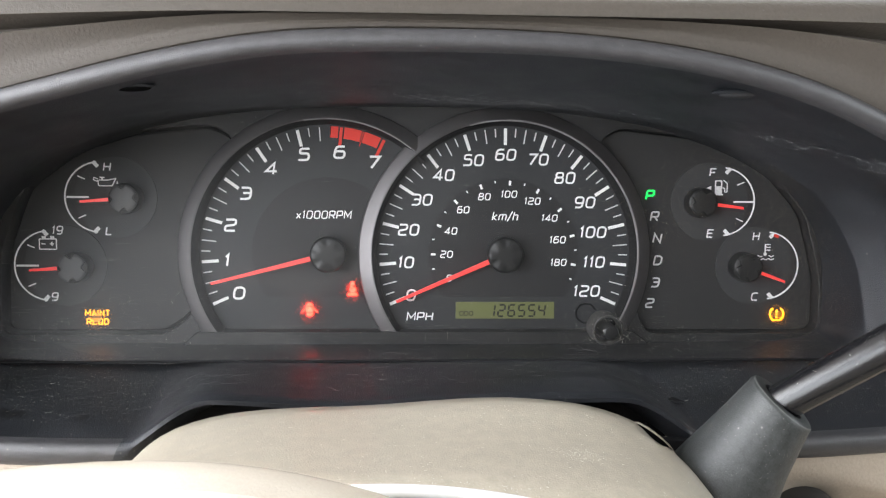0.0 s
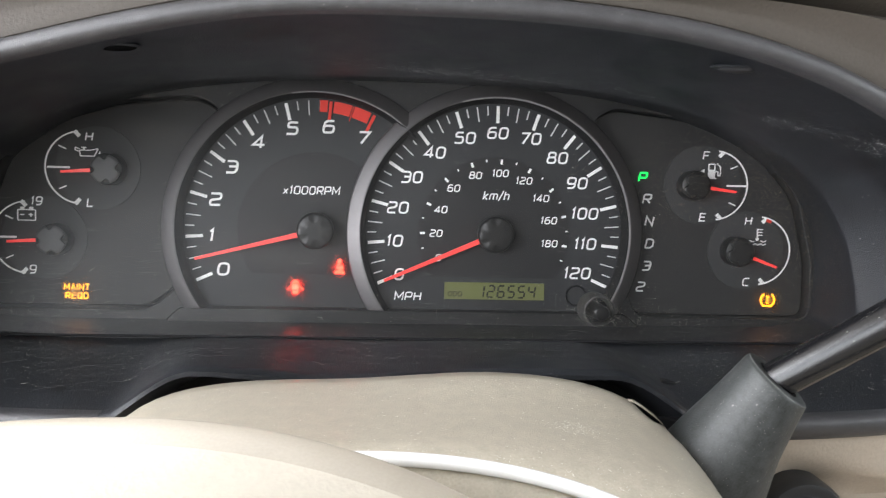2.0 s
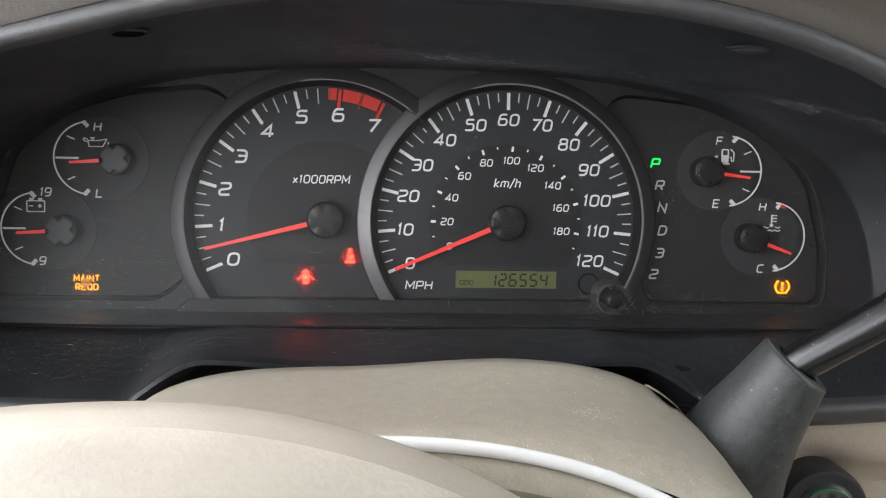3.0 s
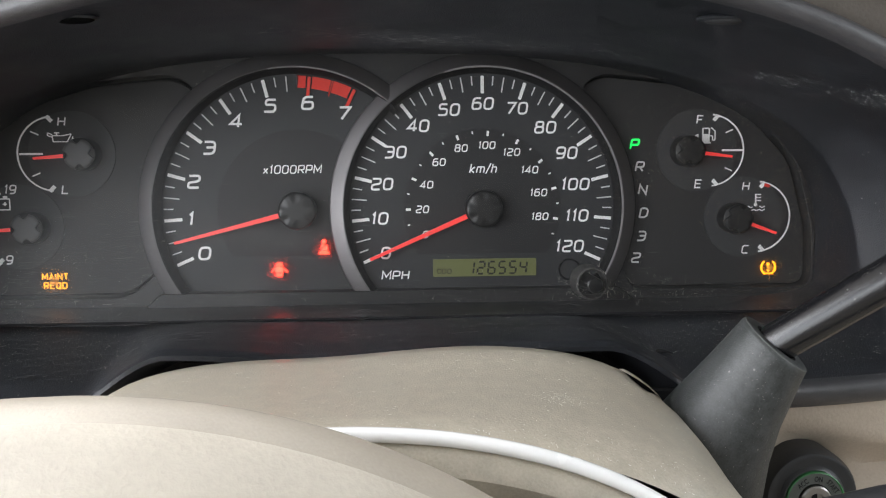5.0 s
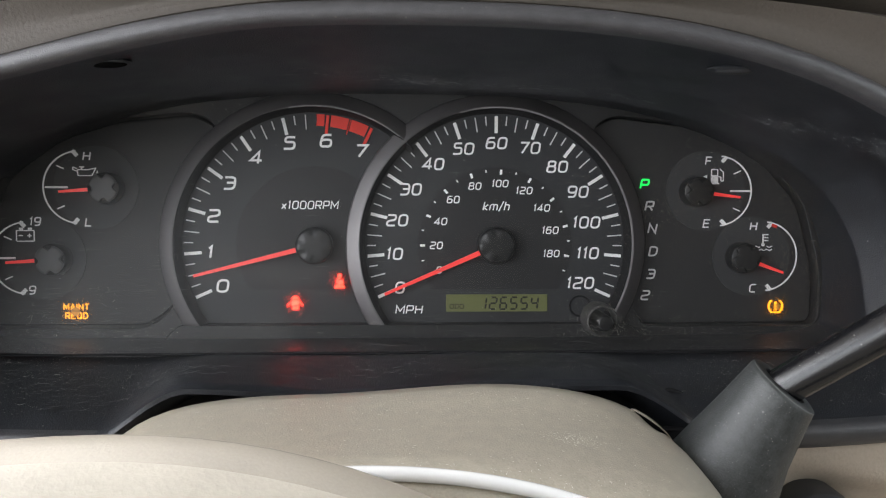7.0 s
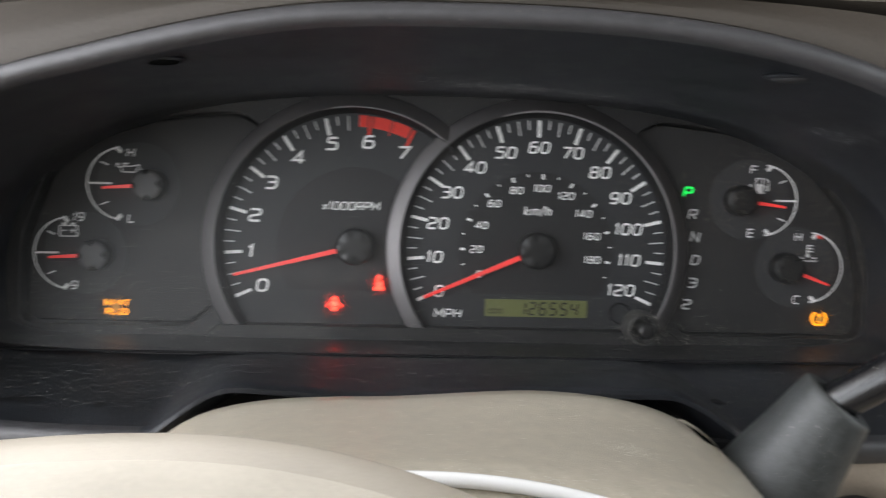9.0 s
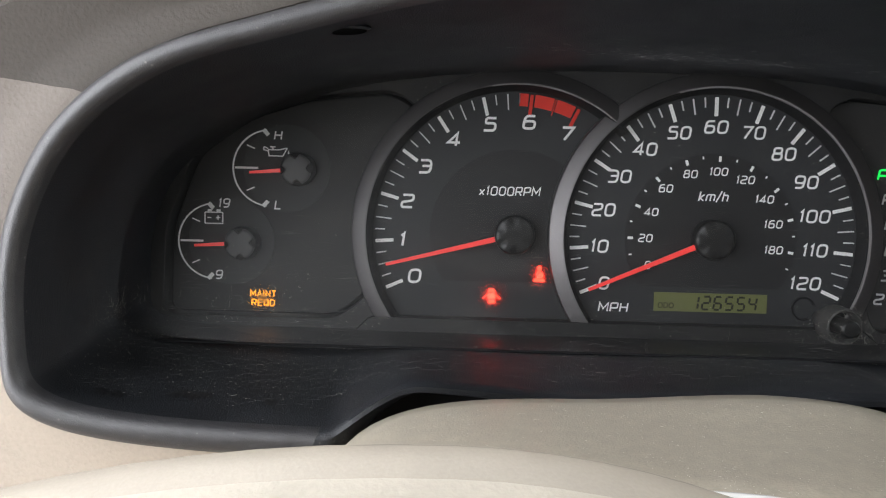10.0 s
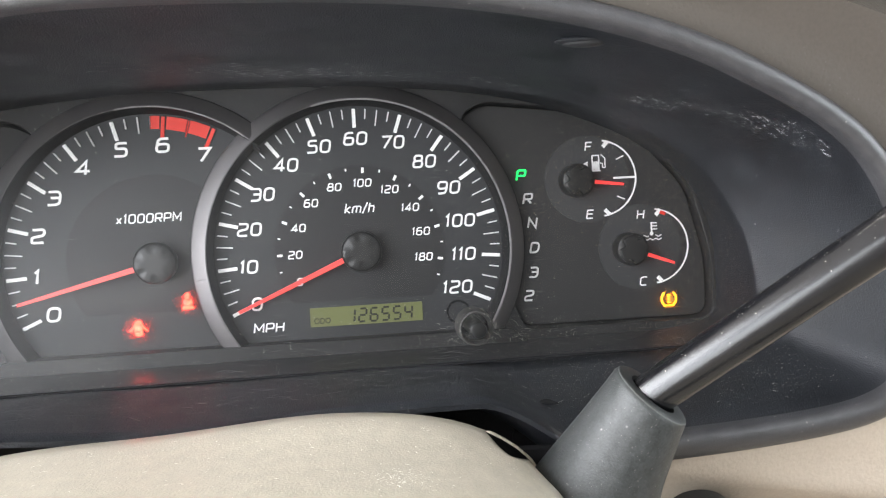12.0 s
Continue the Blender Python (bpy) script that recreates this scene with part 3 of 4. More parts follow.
# Black patch laid on the shell paints the dark inside of a hole.
part("side_hole_shade", loft(hole, closed=False), SLOT_SHADE, column, "black patch that stands in for an opening's shade in the cover's shoulder")
part("hole_rim", tube(rim, [0.4] + [0.8] * 11 + [0.6], 12), BEIGE_COLUMN, column)

# ---- steering wheel hub ----
wheel = thing("steering_hub", (-92, -160, -158), "pale tan steering wheel hub pad with a soft leather grain", "steering wheel")
hub_rings = []
for y, r in ((-172, 112), (-175, 127), (-178, 133.5), (-181, 136.2), (-184, 136.9), (-188, 136.4), (-192, 135.0), (-194.5, 133.6), (-196.5, 131.8), (-199, 128.8), (-206, 122), (-216, 113.5), (-230, 102), (-244, 88), (-256, 70), (-262, 48), (-264, 20)):
    hub_rings.append([(x if x > -92 else -92 + (x + 92) * 1.42, y, z) for x, z in circle(-92, -158, r, 120)])
# Darker tan puts the shade of the turned-away upper edge into its colour.
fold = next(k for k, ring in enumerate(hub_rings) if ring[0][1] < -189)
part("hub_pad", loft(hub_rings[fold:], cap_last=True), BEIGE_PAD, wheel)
part("hub_edge", loft(hub_rings[:fold + 1], cap_first=True), SHADED_EDGE_TAN, wheel, "smooth band along the pad's upper edge, darkened to stand for its shade")
part("hub_boss", loft([[(x, y, z) for x, z in circle(-58, -130, r, 64)] for y, r in ((-140, 66), (-158, 66), (-174, 62))], cap_last=True), BEIGE_COLUMN, wheel)

# ---- column gear lever ----
lever = thing("gear_lever", (40, -98, -64), "black column gear lever with a worn rubber boot", "gear lever")
B0, B1 = Vector((38, -97, -68)), Vector((66, -111, -31.5))
axis = (B1 - B0).normalized()


def along(base, direction, stations, n=40, cap_first=True, cap_last=True):
    side = direction.cross(Vector((0, 1, 0))).normalized()
    up = side.cross(direction)
    rings = []
    for s, r in stations:
        c = base + direction * s
        rings.append([tuple(c + (side * math.cos(2 * math.pi * k / n) + up * math.sin(2 * math.pi * k / n)) * r) for k in range(n)])
    return loft(rings, cap_first=cap_first, cap_last=cap_last)


L = (B1 - B0).length
side = axis.cross(Vector((0, 1, 0))).normalized()
up = side.cross(axis)
STATIONS = ((-14, 23.6, 19.4), (-6, 22.8, 16.6), (0, 21.8, 14.2), (L * 0.25, 18.6, 9.8), (L * 0.45, 15.6, 6.2), (L * 0.65, 13.2, 3.5), (L * 0.88, 11.3, 1.0), (L - 1.4, 10.6, 0), (L - 0.5, 10.3, 0), (L, 9.6, 0), (L, 6.4, 0), (L - 8, 5.6, 0))
boot = []
for s, r, shift in STATIONS:
    c = B0 + axis * s - side * shift
    boot.append([tuple(c + (side * math.cos(2 * math.pi * k / 48) + up * math.sin(2 * math.pi * k / 48)) * r * (1 + 0.008 * noise.noise(Vector((k * 0.5, s * 0.15, 0))))) for k in range(48)])
part("boot", loft(boot, cap_first=True), BOOT_RUBBER, lever, "scuffed black rubber boot")
rim_line = [tuple(B0 + axis * (L - 0.4) + (side * math.cos(2 * math.pi * k / 48) + up * math.sin(2 * math.pi * k / 48)) * 9.9) for k in range(49)]
part("boot_rim", tube(rim_line, 0.28, 8, caps=False), BOOT_WORN, lever, "pale worn rim of the rubber boot")
stem = Vector((49, -19, 37)).normalized()
part("stem", along(B1 - stem * 7, stem, [(0, 5.0), (8, 5.4), (60, 5.6), (120, 5.9), (176, 6.1), (178, 5.0)]), LEVER_BLACK, lever, "glossy black steel stem")

# ---- ignition lock ----
lock = thing("ignition_lock", (94.5, -76, -87), "black ringed ignition lock with a steel key barrel", "ignition lock")
IX, IZ = 91.2, -86.2


def rings_at(cx, cz, stations, n=56, **caps):
    return loft([[(x, y, z) for x, z in circle(cx, cz, r, n)] for y, r in stations], **caps)


part("outer_ring", rings_at(IX, IZ, [(-62, 15.8), (-82, 15.3), (-85, 14.9), (-86.4, 14.1), (-86.7, 13.0), (-86.1, 11.6), (-86.3, 10.4), (-87.3, 9.7), (-87.5, 9.3), (-84, 9.2)], cap_first=True), RING_BLACK, lock, "broad satin black ring")
part("green_ring", rings_at(IX, IZ, [(-84, 9.3), (-88.4, 9.2), (-88.6, 8.9), (-88.0, 8.6)]), LOCK_GREEN, lock, "thin green ring")
part("face", rings_at(IX, IZ, [(-84, 8.8), (-88.0, 8.8), (-88.2, 8.3), (-88.0, 5.3), (-86.5, 5.1)], cap_first=True), LOCK_FACE, lock, "dull grey-green ring with engraved words")
part("key_barrel", rings_at(IX, IZ, [(-84, 5.0), (-88.8, 4.9), (-89.3, 4.4), (-89.3, 2.8), (-87.4, 2.6)], cap_first=True, cap_last=True), STEEL, lock, "worn steel key barrel")
part("key_slot", prism(rounded([(IX - 0.8, IZ - 2.3), (IX + 0.8, IZ - 2.3), (IX + 0.8, IZ + 2.3), (IX - 0.8, IZ + 2.3)], 0.3, 2), -87.8, -86.9), COWL_BLACK, lock)
for word, a, w in (("ACC", 127, 3.6), ("ON", 84, 2.6), ("START", 40, 4.8)):
    part("marking", lettering(word, IX + 6.9 * math.cos(radians(a)), IZ + 6.9 * math.sin(radians(a)), 1.7, w, -88.35, turn=a - 90), COWL_BLACK, lock, "engraved word " + word)

# ---- wiper stalk ----
stalk = thing("wiper_stalk", (40, -150, -80), "black plastic wiper stalk beside the steering column", "stalk")
part("arm", tube([(22, -144, -80), (40, -146, -71), (55, -149, -65.6), (73, -151, -61.6), (95, -153, -58.5), (130, -155, -55)], [4.6, 5.0, 5.8, 6.2, 6.4, 6.0], 24), RING_BLACK, stalk)

# ---- instrument cluster ----
cluster = thing("instrument_cluster", (-33, -10, -37), "dark instrument cluster with white figures, lit red needles and warning lamps", "instrument cluster")
TX = -72.8
R = 52.0


def flat_with_holes(outer, holes, front, back, edge=0.5):
    """A plate with holes through it: a filled flat curve with an eased edge."""
    cu = bpy.data.curves.new("plate", "CURVE")
    cu.dimensions, cu.fill_mode, cu.resolution_u = "2D", "BOTH", 1
    cu.extrude, cu.bevel_depth, cu.bevel_resolution = ((back - front) / 2 - edge) / 1000, edge / 1000, 1
    cu.offset = -edge / 1000
    for loop in [outer] + holes:
        sp = cu.splines.new("POLY")
        sp.points.add(len(loop) - 1)
        for pt, (x, z) in zip(sp.points, loop):
            pt.co = (x / 1000, z / 1000, 0, 1)
        sp.use_cyclic_u = True
    ob = new("plate", cu)
    me = bpy.data.meshes.new_from_object(ob.evaluated_get(bpy.context.evaluated_depsgraph_get()))
    bpy.data.objects.remove(ob)
    mid = (front + back) / 2
    shape = [(v.co.x * 1000, mid - v.co.z * 1000, v.co.y * 1000) for v in me.vertices], [tuple(p.vertices) for p in me.polygons]
    bpy.data.meshes.remove(me)
    bpy.data.curves.remove(cu)
    return shape


back_outline = superloop(-37, -18, 176, 63, -41, 2.6, 7, 160)
part("back_plate", prism(back_outline, 7.0, 9.0), COWL_BLACK, cluster)

C = 54.4
cut = math.degrees(math.acos(-TX / 2 / C))
cowl_cut = math.degrees(math.acos(-TX / 2 / 59.6))
pair = arc(TX, 0, C, cut, 360 - cut, 90) + arc(0, 0, C, 180 + cut, 540 - cut, 90)[1:-1]


left_window = rounded([(-109, 46.5), (-119, 52.3), (-150, 49.2), (-172, 42.5), (-193, 27), (-203, 0), (-204, -33), (-138, -33), (-126, -23), (-128, -5), (-128, 12), (-121, 31)], 6)
right_window = rounded([(38, 47.5), (47, 52.5), (80, 49), (107, 38.5), (126, 18), (133.5, -10), (133.5, -33), (60, -33), (56, -24), (57, -8), (57, 10), (48, 34)], 6)
part("mask", flat_with_holes(superloop(-37, -18, 174.5, 61.5, -39, 2.6, 7, 160), [pair, left_window, right_window], -4.0, 6.0), MASK_BLACK, cluster, "satin black mask with cut-outs round the dials")
def inset(points, d):
    """The outline drawn in by d."""
    area = sum(a[0] * b[1] - b[0] * a[1] for a, b in zip(points, points[1:] + points[:1]))
    out = []
    for i, p in enumerate(points):
        t = (Vector(points[(i + 1) % len(points)]) - Vector(points[i - 1])).normalized()
        nrm = Vector((-t.y, t.x)) * (1 if area > 0 else -1)
        out.append((p[0] + nrm.x * d, p[1] + nrm.y * d))
    return out


part("left_panel", flat_with_holes(inset(left_window, 1.3), [], 0.9, 6.0, 0.3), PANEL_GREY, cluster, "dark grey printed panel")
part("right_panel", flat_with_holes(inset(right_window, 0.7), [], 0.9, 6.0, 0.3), PANEL_GREY, cluster, "dark grey printed panel")
part("middle_panel", prism(pair, 1.4, 5.0), PANEL_GREY, cluster)
ledge = loft([[(x, y, z) for x in (-206, -150, -80, 0, 80, 136)] for y, z in ((1.0, -36.4), (-4, -36.5), (-6, -36.6), (-30, -37.6), (-32, -38.0), (-32, -41))], closed=False)
part("lower_bar", prism(rounded([(-131, -39), (60, -39), (60, -36.5), (54, -31.6), (-126, -31.6), (-131, -36.5)], 1.5), -6.9, 5.0, 0.5), MASK_BLACK, cluster, "black bar across the foot of the two big dials")
part("ledge", ledge, LEDGE_GREY, cluster, "dusty ledge below the dials")

# cowl rings round the two big dials
def cowl(cx, a0, a1, n=110):
    """A ring that stands up round a dial: upright inside, sloping away outside."""
    rings = []
    for y, r in ((-5.8, 54.75), (-6.25, 54.85), (-6.4, 55.1), (-6.3, 55.3), (-5.15, 59.9), (-4.9, 60.2), (-4.0, 60.4), (3.0, 60.5)):
        rings.append([(x, y, z) for x, z in arc(cx, 0, r, a0, a1, n)])
    return loft(rings, closed=False)


tach = part("tachometer", prism(circle(TX, 0, 53.6, 96), 0.5, 1.2), DIAL_GREY, cluster, "tachometer dial reading idle, red band from six")
speedo = part("speedometer", prism(circle(0, 0, 53.6, 96), 0.05, 1.2), DIAL_GREY, cluster, "speedometer dial reading zero, marked in miles and kilometres")
part("cowl", cowl(TX, cowl_cut - 2.4, 217), COWL_GREY, tach, "satin dark grey ring sloping away from the dial")
part("cowl", cowl(0, -37, 217), COWL_GREY, speedo, "satin dark grey ring sloping away from the dial")


def wall(cx, a0, a1):
    """The black upright inner face of a ring."""
    return loft([[(x, y, z) for x, z in arc(cx, 0, r, a0, a1, 110)] for y, r in ((0.8, 52.9), (-4.0, 53.6), (-6.0, 54.5), (-6.1, 54.9), (-5.6, 55.2))], closed=False)


part("inner_wall", wall(TX, cut - 4, 217), COWL_BLACK, tach)
part("inner_wall", wall(0, -37, 217), COWL_BLACK, speedo)
# Pale arcs paint the glint where each ring's inner edge catches light.
part("rim_line", band(TX, 0, 54.6, 55.1, 52, 100, -6.9, -5.0), RIM_GLINT, tach)
part("rim_line", band(0, 0, 54.6, 55.2, -34, 106, -6.9, -5.0), RIM_GLINT, speedo)

# tachometer print
part("inner_disc", prism(arc(TX, 0, 31.5, -35, 215, 72), 0.2, 0.7), DIAL_DARK, tach)
for i in range(0, 29):
    rpm = i * 250
    a = 204 - rpm * 0.02
    if rpm % 1000 == 0:
        red = rpm >= 6000
        part("tick", ray_bar(TX, 0, a, 44.6 if red else 45.2, R, 1.25, -0.12, 0.7), PRINT_RED if red else PRINT_WHITE, tach, "red tick" if red else "")
    elif rpm < 5800:
        part("tick", ray_bar(TX, 0, a, 46.2 if rpm % 500 == 0 else 48.4, R, 0.45, -0.12, 0.7), PRINT_GREY, tach)
for a0, a1 in ((89.2, 85.4), (82.6, 74.6), (73.4, 65.6)):
    part("red_band", band(TX, 0, 47.6, 52.2, a0, a1, -0.12, 0.7, 8), PRINT_RED, tach)
part("tick", ray_bar(TX, 0, 74, 46, R, 0.4, -0.12, 0.7), PRINT_RED, tach, "red tick")
for k in range(8):
    a = radians(204 - 20 * k)
    r = 40.6 if k == 0 else 41.9
    part("numeral", figures(str(k), TX + r * math.cos(a) + 0.3, r * math.sin(a), 5.0, 5.5, 0.92, -0.14), PRINT_WHITE, tach, "figure " + str(k), smooth=False)
part("caption", figures("x1000RPM", TX - 1.9, 16.0, 2.62, 3.5, 0.5, -0.14), PRINT_WHITE, tach, "words x1000RPM", smooth=False)

# speedometer print
part("inner_disc", prism(arc(0, 0, 31.5, -35, 215, 72), -0.25, 0.2), DIAL_DARK, speedo)
for i in range(0, 49):
    mph = i * 2.5
    a = 204 - mph * 1.9
    if mph % 10 == 0:
        part("tick", ray_bar(0, 0, a, 45.2, R, 1.25, -0.45, 0.2), PRINT_WHITE, speedo)
    else:
        part("tick", ray_bar(0, 0, a, 46.2 if mph % 5 == 0 else 48.4, R, 0.45, -0.45, 0.2), PRINT_GREY, speedo)
for k in range(13):
    a = radians(204 - 19 * k)
    word = str(10 * k)
    r = (42.6, 41.2, 41.2, 41.2, 41.4, 41.1, 41.2, 41.6, 40.4, 39.9, 38.3, 38.0, 38.3)[k]
    part("numeral", figures(word, r * math.cos(a) + 0.2, r * math.sin(a), 4.0, 5.0, 0.78, -0.47), PRINT_WHITE, speedo, "figure " + word, smooth=False)
for i in range(0, 20):
    kmh = 10 * i
    a = 204 - kmh * 1.181
    big = kmh % 20 == 0
    part("small_tick", ray_bar(0, 0, a, 28.6 if big else 29.6, 30.6, 0.95 if big else 0.5, -0.45, -0.3), PRINT_WHITE, speedo)
    if big:
        word = str(kmh)
        r = {0: 25.0, 20: 24.0, 40: 24.2, 60: 25.2, 80: 25.3, 100: 25.0, 120: 25.0, 140: 24.2}.get(kmh, 23.3)
        ar = radians(a)
        part("small_numeral", figures(word, r * math.cos(ar), r * math.sin(ar), 2.4, 3.1, 0.50, -0.47), PRINT_WHITE, speedo, "figure " + word, smooth=False)
part("caption", figures("km/h", 0.4, 15.8, 2.35, 3.9, 0.52, -0.47, slant=0.22), PRINT_WHITE, speedo, "words km/h", smooth=False)
part("caption", figures("MPH", -35.0, -26.3, 3.1, 3.7, 0.56, -0.47), PRINT_WHITE, speedo, "letters MPH", smooth=False)


def big_needle(dial, cx, angle, label):
    part("needle", ray_bar(cx, 0, angle, 6.0, 49.0, 1.9, -4.2, -3.2, 1.1), NEEDLE_RED, dial, label)
    rings = []
    n = 96
    for y, r, wave in ((-0.3, 7.2, 0), (-4.6, 7.4, 0), (-6.0, 7.3, 0.3), (-6.7, 6.9, 0.7), (-7.0, 6.3, 0.9), (-7.15, 5.4, 0.75), (-7.2, 4.4, 0.35), (-7.2, 3.2, 0)):
        ring = []
        for i in range(n):
            t = 2 * math.pi * i / n
            dent = wave * max(0.0, 0.35 + 0.65 * math.cos(6 * (t - radians(35))))
            ring.append((cx + (r - 0.3 * dent) * math.cos(t), y + 0.45 * dent, (r - 0.3 * dent) * math.sin(t)))
        rings.append(ring)
    part("needle_hub", loft(rings, cap_last=True), HUB_BLACK, dial, "soft black needle cap")


big_needle(tach, TX, 194.3, "lit red needle near half a thousand")
big_needle(speedo, 0, 203.6, "lit red needle at zero")

# odometer
lcd = part("odometer", prism([(-20, -27.2), (21.5, -27.2), (21.5, -20.2), (-20, -20.2)], -0.5, -0.2), LCD_GREEN, cluster, "olive liquid crystal odometer reading 126554")
part("marking", lettering("ODO", -15.6, -25.0, 2.2, 6.0, -0.6, 0.05, 0.01), LCD_INK, lcd, "letters ODO")
SEGMENTS = {"1": "bc", "2": "abged", "6": "acdefg", "5": "acdfg", "4": "bcfg"}


def digit(ch, x, z, w, h):
    spots = {"a": (0, h, w, h), "b": (w, h, w, h / 2), "c": (w, h / 2, w, 0), "d": (0, 0, w, 0), "e": (0, 0, 0, h / 2), "f": (0, h / 2, 0, h), "g": (0, h / 2, w, h / 2)}
    out = []
    for s in SEGMENTS[ch]:
        x0, z0, x1, z1 = spots[s]
        lean = 0.12
        x0, x1 = x0 + z0 * lean, x1 + z1 * lean
        k = 0.10
        out.append(bar(x + x0 + (x1 - x0) * k, z + z0 + (z1 - z0) * k, x + x1 - (x1 - x0) * k, z + z1 - (z1 - z0) * k, 0.72, 0.72, -0.62, -0.52))
    return join(*out)


for i, ch in enumerate("126554"):
    part("digit", digit(ch, -6.6 + 4.25 * i, -26.2, 2.6, 4.8), LCD_INK, lcd, "segment figure " + ch, smooth=False)


# small gauges
def small_gauge(name, label, hx, hz, sign, needle_angle, marks, symbol, ticks=(0, 1, 2, 3, 4)):
    """hx, hz: its needle's axis; sign: -1 when the scale bows to the left, +1 to the right."""
    face = part(name, prism(circle(hx + sign * 5.0, hz + 0.3, 16.4, 64), 0.3, 1.1), DISC_GREY, cluster, label)
    ax = hx + sign * (11.0 if sign < 0 else 9.8)
    mid = 180 if sign < 0 else 0
    part("scale_line", band(ax, hz + 0.3, 14.0, 14.6, mid - 84, mid + 84, 0.1, 0.3, 48), PRINT_WHITE, face)
    for k, (a, r0, r1, w) in enumerate(((46, 17.2, 20.0, 1.5), (23, 18.6, 21.8, 0.5), (0, 15.8, 24.6, 0.8), (-23, 18.6, 21.8, 0.5), (-46, 17.2, 20.0, 1.5))):
        aa = a if sign > 0 else 180 - a
        if k in ticks:
            part("tick", ray_bar(hx, hz + 0.3, aa, r0 - (0.6 if sign > 0 else 0), r1 - (0.6 if sign > 0 else 0), w, 0.08, 0.3), PRINT_WHITE, face)
    part("needle", ray_bar(hx, hz, needle_angle, 5.4, 18.4, 1.5, -3.0, -2.2, 0.9), NEEDLE_RED, face, "lit red needle")
    hub = part("needle_hub", rings_at(hx, hz, [(0.3, 6.2), (-5.2, 6.2), (-6.0, 6.0), (-6.4, 5.4), (-6.4, 2.0)], 48, cap_last=True), HUB_BLACK, cluster, "black needle cap with a grey fluted face")
    rings, n = [], 80
    for y, k in ((-6.1, 1.0), (-7.0, 1.0), (-7.4, 0.93), (-7.5, 0.8), (-7.5, 0.3)):
        ring = []
        for i in range(n):
            t = 2 * math.pi * i / n
            q = k * (5.7 - 2.2 * max(0.0, math.cos(4 * (t - radians(needle_angle))) - 0.42) ** 0.55)
            ring.append((hx + q * math.cos(t), y, hz + q * math.sin(t)))
        rings.append(ring)
    part("fluted_face", loft(rings, cap_last=True), CAP_GREY if sign < 0 else HUB_BLACK, hub)
    for word, x, z, w in marks:
        part("letter", figures(word, x, z, w, 3.6, 0.55, 0.06), PRINT_WHITE, face, "mark " + word, smooth=False)
    part("symbol", symbol, PRINT_WHITE, face, "small white symbol", smooth=False)


def box_line(x0, z0, x1, z1, w=0.45):
    return bar(x0, z0, x1, z1, w, w, 0.06, 0.25)


def frame_of(x0, z0, x1, z1, w=0.45):
    return join(box_line(x0, z0, x1, z0, w), box_line(x1, z0, x1, z1, w), box_line(x1, z1, x0, z1, w), box_line(x0, z1, x0, z0, w))


def moved(shape, dx, dz):
    return [(x + dx, y, z + dz) for x, y, z in shape[0]], shape[1]


oil_can = join(box_line(-164.3, 27.9, -159.0, 27.9, 0.4), box_line(-164.3, 27.9, -164.6, 30.2, 0.4), box_line(-164.6, 30.2, -160.6, 30.2, 0.4), box_line(-159.0, 27.9, -157.4, 30.9, 0.4), box_line(-157.4, 30.9, -160.6, 30.2, 0.4),
               box_line(-163.9, 31.3, -161.9, 31.3, 0.45), box_line(-162.9, 30.2, -162.9, 31.3, 0.6), box_line(-164.6, 29.6, -166.4, 30.3, 0.4), box_line(-166.4, 30.3, -166.2, 31.3, 0.4), box_line(-166.2, 31.3, -164.6, 30.6, 0.4), prism(circle(-156.9, 29.0, 0.35, 10), 0.06, 0.25), box_line(-156.9, 29.0, -156.9, 29.9, 0.3))
battery = moved(join(frame_of(-186.2, 2.0, -179.4, 6.2), box_line(-185.2, 6.9, -183.6, 6.9, 0.9), box_line(-181.8, 6.9, -180.2, 6.9, 0.9), box_line(-185.4, 4.2, -183.8, 4.2), box_line(-182, 4.2, -180.4, 4.2), box_line(-181.2, 3.4, -181.2, 5.0)), -2.4, 0)
pump = join(prism([(89.0, 25.4), (92.0, 25.4), (92.0, 28.6), (89.0, 28.6)], 0.06, 0.25), frame_of(89.2, 28.6, 91.8, 31.1, 0.5), box_line(88.5, 25.3, 92.5, 25.3, 0.5), box_line(92.2, 28.2, 93.2, 28.0, 0.4), box_line(93.2, 28.0, 93.2, 26.4, 0.4),
            box_line(93.2, 26.4, 94.2, 26.4, 0.4), box_line(94.2, 26.4, 94.2, 30.0, 0.4), box_line(94.2, 30.0, 92.6, 31.4, 0.4), prism([(84.7, 27.6), (87.4, 26.2), (87.4, 29.0)], 0.06, 0.25))


def ripple(x0, x1, z):
    """A wavy line of water."""
    n = max(4, int((x1 - x0) / 0.3))
    spots = [(x0 + (x1 - x0) * k / n, z + 0.28 * math.sin(2 * math.pi * (x0 + (x1 - x0) * k / n) / 2.3)) for k in range(n + 1)]
    return join(*[box_line(*a, *b, 0.4) for a, b in zip(spots, spots[1:])])


thermometer = join(box_line(111.7, 0.4, 111.7, 4.6, 0.6), *[box_line(111.9, z, 113.9, z, 0.45) for z in (4.3, 3.1, 1.9)], prism(circle(111.7, 0.2, 0.75, 14), 0.06, 0.25), ripple(108.4, 110.5, -0.7), ripple(113.2, 115.6, -0.7), ripple(108.4, 115.6, -2.0))
small_gauge("oil_gauge", "oil pressure gauge with its needle at the middle", -153.7, 22.4, -1, 184.5, (("H", -161.9, 35.0, 3.0), ("L", -161.7, 9.0, 2.7)), moved(oil_can, -1.1, -0.6))
